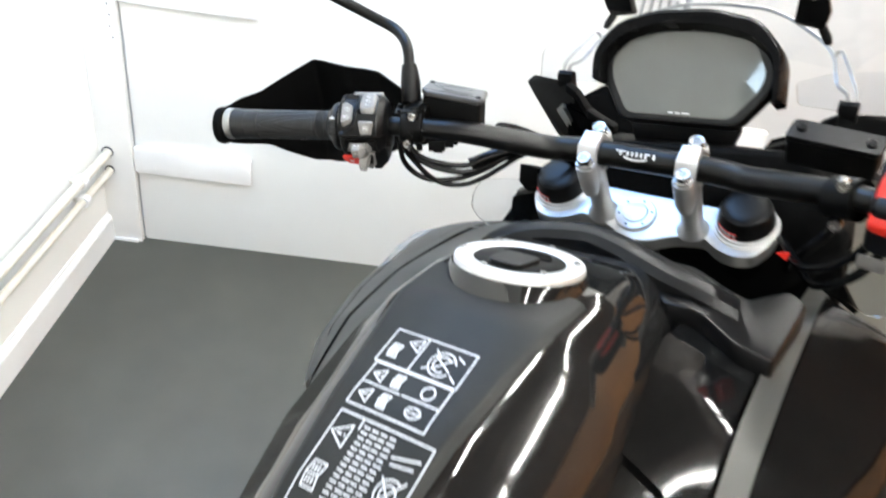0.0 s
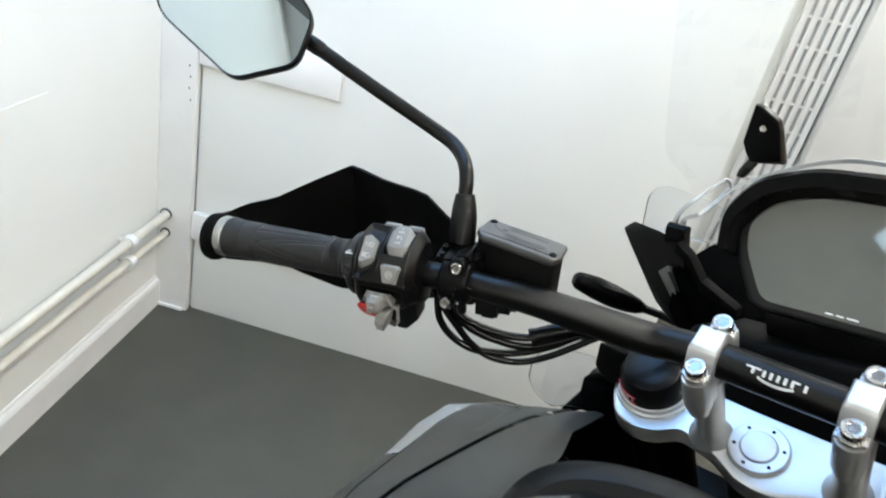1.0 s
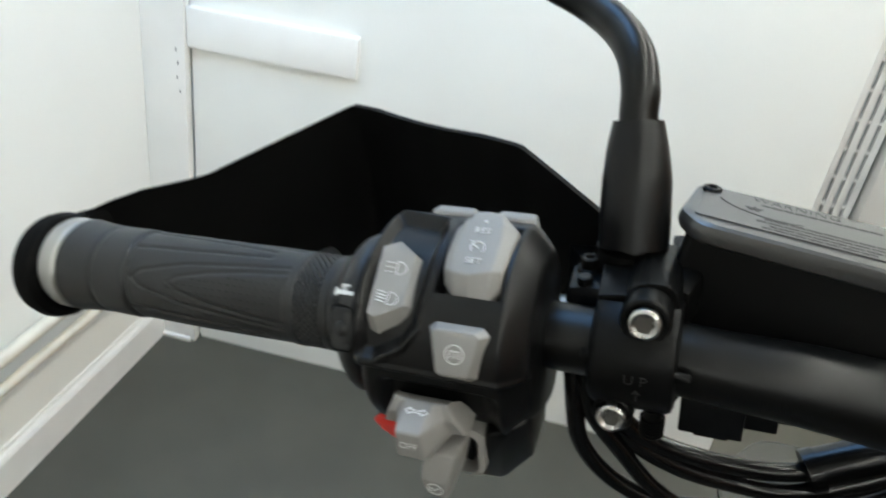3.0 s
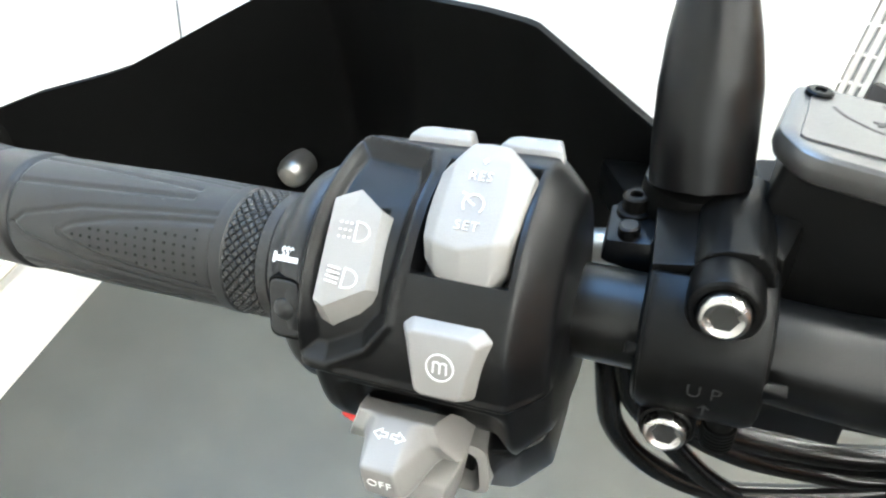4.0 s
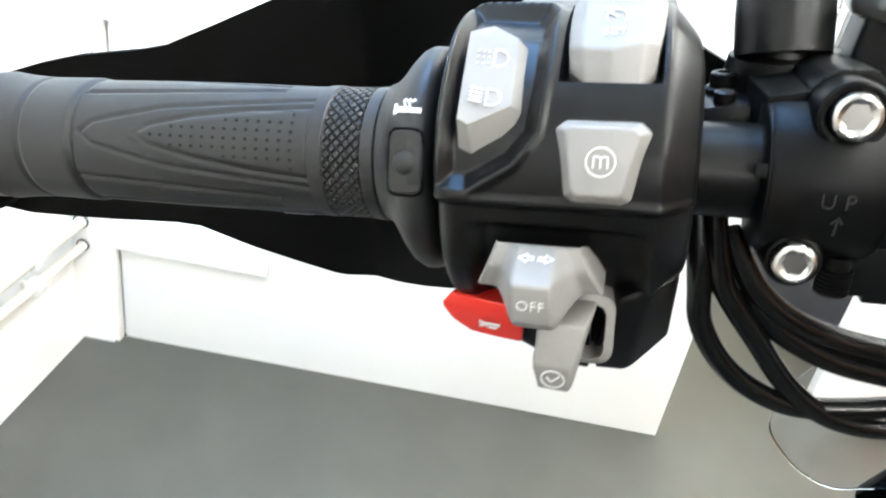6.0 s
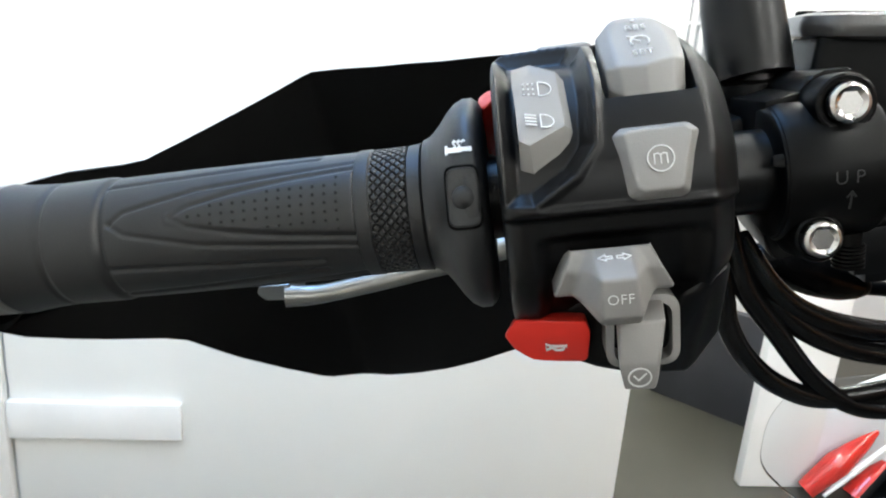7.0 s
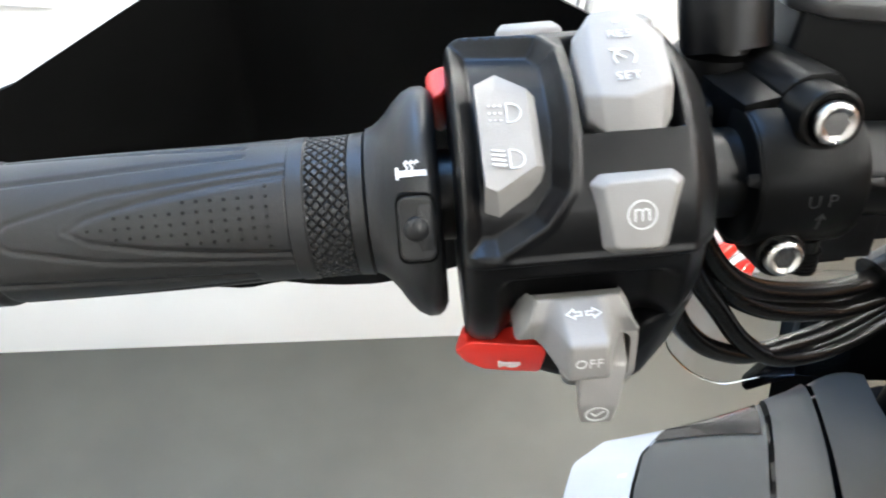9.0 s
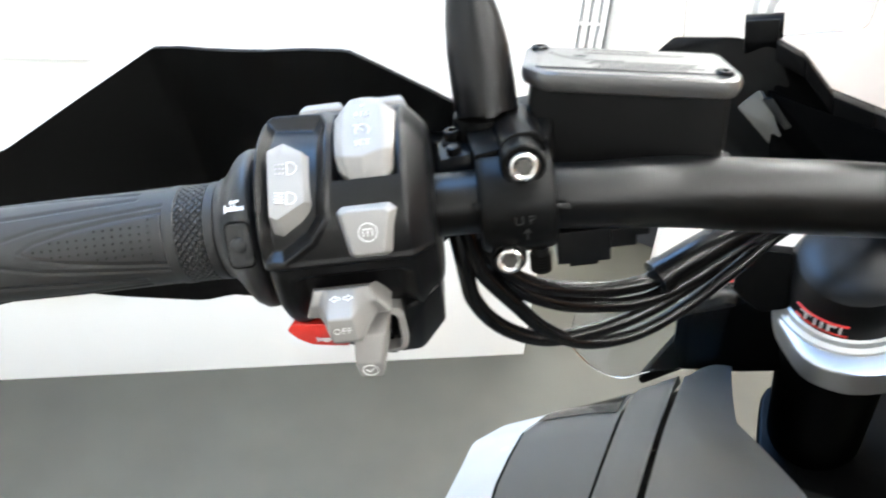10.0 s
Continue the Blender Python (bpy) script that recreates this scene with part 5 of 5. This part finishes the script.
# ---- right-hand controls
def cable_tag(x, y, z, w, h):
    """A small red plastic tag on the wiring."""
    part("cable_tag", hull([(x - w, y, z + h * 0.4), (x + w, y, z + h), (x + w * 0.6, y, z - h), (x - w, y + 2, z + h * 0.4), (x + w, y + 2, z + h), (x + w * 0.6, y + 2, z - h)], 0.4), HORN_RED, bike, "small red plastic tag", BIKE)


def right_controls():
    cable_tag(156, 24, -25, 7, 5)
    cable_tag(104, -60, -32, 2.5, 6)
    out = rounded([(133, 50), (218, 40), (222, 64), (138, 74)], 5)
    b = part("brake_reservoir", slab(out, 30, 64, 2.0), RESERVOIR_BLACK, bike, "black brake fluid reservoir", FORK)
    part("lid", slab([(178 + (x - 178) * 1.03, 57 + (y - 57) * 1.06) for x, y in out], 64, 71, 1.5), BLACK_PLASTIC, b, "black lid with two screws", FORK)
    for x, y in ((146, 62), (210, 52)):
        part("lid_screw", turned([(70, 5), (73, 5), (74, 4)], 18, "w", (x, y)), PERCH_BLACK, b, "", FORK)
    h = part("right_switch_housing", hull([(224, -76, 74), (284, -98, 86), (224, -68, 126), (284, -90, 140), (224, -14, 132), (284, -30, 146), (224, -14, 78), (284, -34, 92)], 7, 3), BLACK_PLASTIC, bike, "black plastic switch housing", FORK)
    part("kill_switch", hull([(224, -76, 112), (258, -88, 122), (225, -38, 140), (258, -46, 148), (224, -72, 98), (258, -84, 104)], 4, 3), HORN_RED, h, "red stop switch", FORK)
    part("start_key", hull([(222, -84, 62), (246, -92, 68), (222, -82, 80), (246, -90, 86), (228, -70, 62), (246, -78, 68)], 2, 2), BUTTON_GREY, h, "light grey key", FORK)
    part("right_grip", tube([(296, -72, 126), (400, -110, 147), (440, -124, 155)], 17.2, 32), RUBBER, bike, "black rubber grip", FORK)
    part("right_perch", joined(turned([(-14, 19), (14, 19)], 32, "u")), PERCH_BLACK, bike, "black perch", FORK @ Matrix.Translation((204, -40, 98)) @ Matrix.Rotation(radians(-20), 4, "Z") @ Matrix.Rotation(radians(-24), 4, "Y"))
    for z, f in ((122, -46), (84, -60)):
        part("perch_bolt", turned([(-6, 6), (0, 6), (3, 5.4), (3, 3.4), (1, 3)], 24, "w"), CHROME, bike, "steel perch bolt", FORK @ Matrix.Translation((200, f, z)) @ Matrix.Rotation(radians(70), 4, "X"))
    part("brake_hose", tube([(214, 60, 40), (206, 40, 10), (186, 10, -30), (160, 6, -80), (150, 20, -150)], 5.5, 16), BLACK_CABLE, bike, "black brake hose", FORK)
    part("throttle_cable", tube([(240, -40, 66), (214, -50, 20), (176, -40, -20), (140, 20, -60), (90, 60, -80)], 4.8, 16), BLACK_CABLE, bike, "black throttle cable", FORK)
    part("throttle_cable", tube([(248, -44, 64), (226, -56, 10), (190, -46, -40), (160, 10, -90), (120, 50, -130)], 4.8, 16), BLACK_CABLE, bike, "black throttle cable", FORK)


right_controls()


# ---- fuel tank and shrouds
def tank_section(b):
    """Half section of the tank at a place along the bike: (half width, height) from the crest outwards."""
    c = float(np.interp(b, [-620, -560, -500, -440, -380, -340, -266, -200, -150, -110], [-75, -40, 4, 30, 46, 56, 52, 42, 22, 0]))
    top = float(np.interp(b, [-620, -500, -440, -340, -266, -200, -110], [44, 46, 52, 66, 70, 66, 60]))
    wide = float(np.interp(b, [-620, -560, -500, -440, -340, -266, -200, -110], [86, 92, 104, 114, 120, 118, 112, 106]))
    return [(0, c + 1.5), (top * 0.5, c + 1.2), (top * 0.9, c), (top, c - 2), (top + 12, c - 9), (top + 24, c - 24), (wide * 0.92, c - 44), (wide, c - 78), (wide + 4, c - 120), (wide - 6, c - 170), (wide - 30, c - 230)]


def tank():
    rows = []
    for b in np.linspace(-620, -110, 44):
        half = tank_section(b)
        line = [(-x, b, z) for x, z in half[:0:-1]] + [(x, b, z) for x, z in half]
        rows.append(line)
    t = part("fuel_tank", sheet(rows), GLOSS_BLACK, bike, "glossy black fuel tank", BIKE, 50)
    # satin cover panel along the crest
    rows = []
    for b in np.linspace(-600, -286, 30):
        c = tank_section(b)[0][1]
        w = tank_section(b)[3][0] - 3
        rows.append([(x, b, z) for x, z in ((-w - 6, c - 8), (-w - 1, c + 0.5), (-w + 4, c + 2.6), (-w * 0.4, c + 4.4), (0, c + 4.8), (w * 0.3, c + 4.6), (w - 4, c + 2.6), (w + 1, c + 0.5), (w + 6, c - 8))])
    part("tank_cover", sheet(rows), TANK_PLASTIC, t, "satin black cover panel along the tank", BIKE, 40)
    m = BIKE @ Matrix.Translation((0, -264, 63)) @ Matrix.Rotation(radians(-14), 4, "X")
    ring = part("filler_ring", turned([(-8, 54), (0, 54), (2.4, 53.4), (3.4, 51.6), (3.2, 40), (2.0, 38), (-2, 37)], 72, "w"), ALU_EDGE, t, "machined aluminium filler ring", m)
    part("ring_seat", turned([(-44, 64), (-20, 60), (-6, 57), (-2.5, 55.5), (-2, 53)], 72, "w"), GLOSS_BLACK, t, "", m)
    part("filler_cap", turned([(-2, 38), (1.5, 38), (2.5, 36), (2.5, 20), (3.5, 1)], 64, "w"), PERCH_BLACK, t, "dark filler cap with a lock flap", m)
    part("lock_flap", slab(rounded([(-14, -30), (14, -30), (18, 6), (-18, 6)], 8), 2.0, 6.0, 1.0), BLACK_PLASTIC, t, "", m)
    part("grip_slot", slab(rounded([(-24, 10), (24, 10), (16, 28), (-16, 28)], 8), 2.2, 3.4, 0.5), DARK_HOLE, t, "", m)
    for k in range(6):
        a = radians(60 * k + 20)
        part("ring_screw", turned([(5.4, 2.6), (6.6, 2.6), (6.9, 2.0)], 12, "w", (46 * math.cos(a), 46 * math.sin(a))), CHROME, t, "", m)
    return t


TANK = tank()


def tank_point(a, b, lift):
    return (a, b, tank_section(b)[0][1] + 4.9 + lift - (a / 70) ** 2 * 1.2)


def stickers():
    """Printed safety notes on the tank cover: frames, triangles, books and bars."""
    def put(x, y, z):
        return tank_point(x, y, z * 0.3 + 0.1)

    def frame_lines(x0, y0, x1, y1):
        n = 4
        pts = [(x0 + (x1 - x0) * k / n, y0) for k in range(n + 1)] + [(x1, y0 + (y1 - y0) * k / n) for k in range(1, n + 1)] + [(x1 - (x1 - x0) * k / n, y1) for k in range(1, n + 1)] + [(x0, y1 - (y1 - y0) * k / n) for k in range(1, n + 1)]
        return pts

    def triangle(x, y, s):
        return [[(x + s * 0.8, y - s), (x + s * 0.8, y + s), (x - s, y), (x + s * 0.8, y - s)], [(x + s * 0.1, y), (x - s * 0.35, y)], [(x + s * 0.5, y), (x + s * 0.4, y)]]

    def book(x, y, s):
        page = [(-1, -0.7), (0, -0.45), (1, -0.7), (1, 0.6), (0, 0.8), (-1, 0.6), (-1, -0.7)]
        lines = [page, [(0, -0.45), (0, 0.8)]] + [[(-0.7, k), (-0.25, k)] for k in (-0.2, 0.1, 0.4)] + [[(0.25, k), (0.7, k)] for k in (-0.2, 0.1, 0.4)]
        return [[(x - q * s, y + p * s) for p, q in line] for line in lines]

    one = [frame_lines(-36, -410, 32, -380), [(-8, -410), (-8, -380)]] + triangle(-15, -388, 5.5) + book(-27, -398, 5.5) + [arc(12, -396, 10, 20, 320, 14), arc(12, -396, 6.5, 40, 300, 12), [(6, -402), (19, -389)], [(5, -391), (20, -400)]] + [[(2, -386), (8, -391)], [(20, -386), (26, -389)], [(22, -402), (28, -406)], [(0, -404), (4, -401)]]
    two = [frame_lines(-33, -446, 31, -411), [(-33, -428), (31, -428)]] + triangle(-24, -420, 5) + book(-8, -420, 5) + [arc(17, -420, 5, 0, 360, 10)] + triangle(-24, -437, 5) + book(-8, -437, 5) + [arc(16, -437, 6, 0, 360, 8, 4), [(12, -437), (21, -437)]]
    three = [frame_lines(-32, -512, 44, -452), [(-12, -512), (-12, -452)]] + triangle(-22, -466, 7.5) + book(-22, -494, 8) + [[(-9 + 7 * j, -456.5 - 3.6 * k), (-4.5 + 7 * j + (j * k) % 2, -456.5 - 3.6 * k)] for k in range(15) for j in range(4)] + [arc(31, -486, 9, 60, 350, 14), arc(31, -486, 5.5, 0, 300, 12), [(22, -478), (41, -497)], [(24, -494), (39, -476)], [(20, -466), (40, -462)], [(22, -470), (38, -468)]]
    for lines, base in ((one, (-36, -410, 32, -380)), (two, (-33, -446, 31, -411)), (three, (-32, -512, 44, -452))):
        part("warning_sticker", strokes(lines, 1.15, put), PRINT_GREY, TANK, "grey printed safety sticker", BIKE)


stickers()


def flank(b, s):
    """The side of the bike beside the tank: s runs from the tank outwards and down; half width and height."""
    bs = [-470, -420, -350, -256, -171, -92, -43, 0, 23, 60, 105]
    inner = np.interp(b, bs, [80, 84, 90, 97, 108, 124, 138, 157, 168, 173, 177])
    ci = np.interp(b, bs, [-60, -40, -20, -5, -12, -36, -52, -66, -74, -84, -92])
    outer = np.interp(b, bs, [112, 150, 205, 258, 284, 297, 307, 308, 300, 262, 212])
    co = np.interp(b, bs, [-150, -134, -124, -104, -100, -99, -98, -99, -104, -119, -138])
    if s < 0:
        return float(inner + 120 * s), float(ci + 170 * s)
    if s <= 1:
        x = inner + (outer - inner) * s
        return float(x), float(ci + (co - ci) * s + 16 * math.sin(math.pi * s) * (1 - s * 0.3))
    k = s - 1
    return float(outer + 22 * math.sin(k * 1.6) - 26 * k * k), float(co - 150 * k)


def silver_edge(b):
    """Where the silver flank meets the grey panel, as a share of the way outwards."""
    return float(np.interp(b, [-300, -110, -20, 30, 66], [0.84, 0.85, 0.81, 0.76, 0.68]))


def skin(side, b0, b1, s0, s1, lift, nb=30, ns=9):
    rows = []
    for b in np.linspace(b0, b1, nb):
        row = []
        near, wide = flank(b, 0)[0], flank(b, 1)[0]
        ends = [e(b) if callable(e) else max(0.02, min(0.97, (e - near) / (wide - near))) if e > 5 else e for e in (s0, s1)]
        for s in np.linspace(*ends, ns):
            x, z = flank(b, s)
            x2, z2 = flank(b, s + 0.01)
            n = math.hypot(x2 - x, z2 - z)
            row.append((side * (x + (z - z2) / n * lift), b, z + (x2 - x) / n * lift))
        rows.append(row)
    bm = sheet(rows)
    bmesh.ops.solidify(bm, geom=bm.faces, thickness=3.0)
    return bm


def shrouds():
    for s in (-1, 1):
        p = part("tank_side", joined(skin(s, -470, -13, -0.4, 1.0, -7.0), skin(s, -13, 56, 0.06, 0.98, -7.0), skin(s, 56, 104, 0.06, 0.6, -7.0)), GLOSS_BLACK, bike, "glossy black tank side", BIKE, 40)
        part("trim_strip", skin(s, -320, 100, 205 if s < 0 else 182, 224 if s < 0 else 202, 2.0, 34, 5), SHROUD_GREY, p, "satin grey trim strip along the tank side", BIKE, 30)
        # grey on one side only: the wall's reflection is put into the colour
        part("outer_panel", skin(s, -280, 62, 226.5 if s < 0 else 204.5, silver_edge if s < 0 else 0.95, 0.5, 34, 8), SHROUD_GREY if s < 0 else GLOSS_BLACK, p, "smooth outer side panel", BIKE, 30)
        part("inner_panel", skin(s, -330, 96, 0.02, 202.4 if s < 0 else 179, 0.0, 30, 7), SHROUD_GREY if s < 0 else GLOSS_BLACK, p, "smooth inner side panel", BIKE, 30)
        part("rear_flank", skin(s, -300, -112, (lambda b: silver_edge(b) + 0.01) if s < 0 else 0.96, 1.9, 0.6, 24, 12), SHROUD_GREY if s < 0 else GLOSS_BLACK, p, "smooth grey flank behind the silver one", BIKE, 30)
        part("silver_flank", skin(s, -110, 58, (lambda b: silver_edge(b) + 0.01) if s < 0 else 0.96, 1.9, 0.6, 40, 12), SILVER_PANEL, p, "silver-white painted flank", BIKE, 30)
        part("gloss_inset", skin(s, 12, 64, 228.5, silver_edge, 1.2, 14, 7), GLOSS_BLACK, p, "small glossy dark inset", BIKE, 30)
        leg = rounded([(176, -31), (215, -35), (258, -44), (273, -66), (278, -92), (262, -109), (244, -114), (226, -104), (186, -92)], 9)
        side = part("leg_deflector", slab([(s * x, y) for x, y in leg], 98, 101, 0.8, lambda x, y, z: (x, z, y)), CLEAR, bike, "clear plastic leg deflector", BIKE)
        # added black plates that keep the gap beside the fork dark
        part("gap_plate", hull([(s * x, y, z) for x in (184, 190) for y, z in ((-60, -74), (30, -84), (104, -100), (108, -300), (-60, -300))], 1.5), MATT_BLACK, p, "black plate added to darken the gap under the side panel", BIKE)
        part("front_gap_plate", hull([(s * x, y, z) for x in (190, 196) for y, z in ((104, -112), (200, -130), (320, -200), (320, -420), (104, -420))], 1.5), MATT_BLACK, p, "black plate added ahead to hide the floor in the gap", BIKE)
        part("deflector_mount", joined(
            hull([(s * x, y, z) for y in (100, 116) for x, z in ((210, -62), (178, -49), (150, -42), (146, -92), (172, -97), (208, -101), (212, -84))], 3),
            hull([(s * x, y, z) for y in (101, 112) for x, z in ((212, -80), (222, -95), (234, -114), (231, -117), (222, -110), (206, -101))], 2)), FORK_BLACK, bike, "black mount of the leg deflector with a pointed tail", BIKE)
        part("mount_lug", hull([(s * x, y, z) for y in (98, 112) for x, z in ((206, -60), (200, -48), (186, -40), (176, -41), (176, -50))], 2.5), DARKENED_STEEL, bike, "dull grey lug on the deflector mount", BIKE)
        side.visible_shadow = False
    # satin collar round the front of the filler
    path = [(x * s, y, z) for s, half in ((-1, 1), (1, -1)) for x, y, z in (([(150, -136, -2), (122, -140, 10), (92, -140, 19), (60, -133, 25), (32, -123, 28)] if s > 0 else [(112, -176, -24), (100, -160, 4), (84, -144, 18), (60, -131, 25), (32, -122, 28)]) + ([(0, -116, 29)] if s < 0 else []))[::half]]
    pts = smooth_path(path, 6)
    rows = []
    for i, q in enumerate(pts):
        t = (pts[min(i + 1, len(pts) - 1)] - pts[max(i - 1, 0)]).normalized()
        n = Vector((t.y, -t.x, 0)).normalized()
        rows.append([q + n * x + Vector((0, 0, z)) for x, z in ((-13, -34), (-14, -4), (-10, 1), (0, 3), (10, 1), (16, -6), (18, -34))])
    part("front_collar", sheet(rows), BLACK_PLASTIC, bike, "satin black collar in front of the filler", BIKE, 30)
    arm = rounded([(52, -96), (96, -96), (122, -112), (156, -112), (180, -62), (197, -68), (190, -180), (158, -184), (126, -170), (92, -172)], 7, 4)
    part("collar_arm", slab(arm, -24, 4, 2.5, lambda x, y, z: (x, y, z - max(0, x - 120) * 0.35)), BLACK_PLASTIC, bike, "satin black arm joining collar and side trim", BIKE, 40)
    # added black blocks that fill dark gaps and cover the background from the camera
    part("fork_side_block", hull([(-176, 60, 8), (-150, 60, 6), (-150, 60, -26), (-164, 60, -30), (-178, 60, -18), (-176, 100, -8), (-146, 100, -10), (-146, 100, -40), (-168, 100, -44)], 3), GUARD_PLASTIC, bike, "black block added beside the fork to hide what lies behind", BIKE)
    part("stem_gap_block", hull([(x, y, z) for x in (-82, 82) for y, z in ((-70, -120), (84, -150), (84, -300), (-70, -300))], 6), MATT_BLACK, bike, "black block added to fill the dark space round the stem", BIKE)
    part("nose_block", hull([(-110, 96, -30), (214, 96, -30), (-110, 96, 40), (150, 110, 60), (-100, 200, 20), (200, 200, 20), (-90, 190, -70), (214, 150, -150), (120, 90, -150), (-60, 100, -90)], 8, 3), GUARD_PLASTIC, bike, "black block added ahead of the fork to cover the background", BIKE)
    part("yoke_gap_block", hull([(-100, -190, -40), (100, -190, -40), (-120, -110, -40), (120, -110, -40), (-90, -190, -120), (90, -190, -120), (-60, -100, -110), (60, -100, -110)], 8, 3), GUARD_PLASTIC, bike, "black block filling the dark gap between tank and yoke", BIKE)


shrouds()


# ---- what carries it all
def running_gear():
    part("engine", hull([(-170, -420, -640), (170, -420, -640), (-190, -60, -560), (190, -60, -560), (-150, -430, -260), (150, -430, -260), (-110, -90, -260), (110, -90, -260), (-120, -380, -900), (120, -380, -900), (-120, -150, -880), (120, -150, -880)], 20, 3), ENGINE_DARK, bike, "dark engine block", BIKE)
    m = BIKE @ Matrix.Translation((0, 380, -880))
    part("front_tyre", turned([(-50, 250), (-58, 285), (-46, 312), (-20, 325), (20, 325), (46, 312), (58, 285), (50, 250)], 64, "u", caps=False), TYRE, bike, "black front tyre", m)
    part("front_rim", turned([(-48, 240), (-52, 252), (52, 252), (48, 240), (20, 226), (-20, 226)], 64, "u", caps=False), PERCH_BLACK, bike, "black front rim", m)
    part("side_stand", tube([(-150, -330, -860), (-230, -300, -1030), (-330, -270, -1200)], 12, 14), PERCH_BLACK, bike, "black side stand", BIKE)


running_gear()
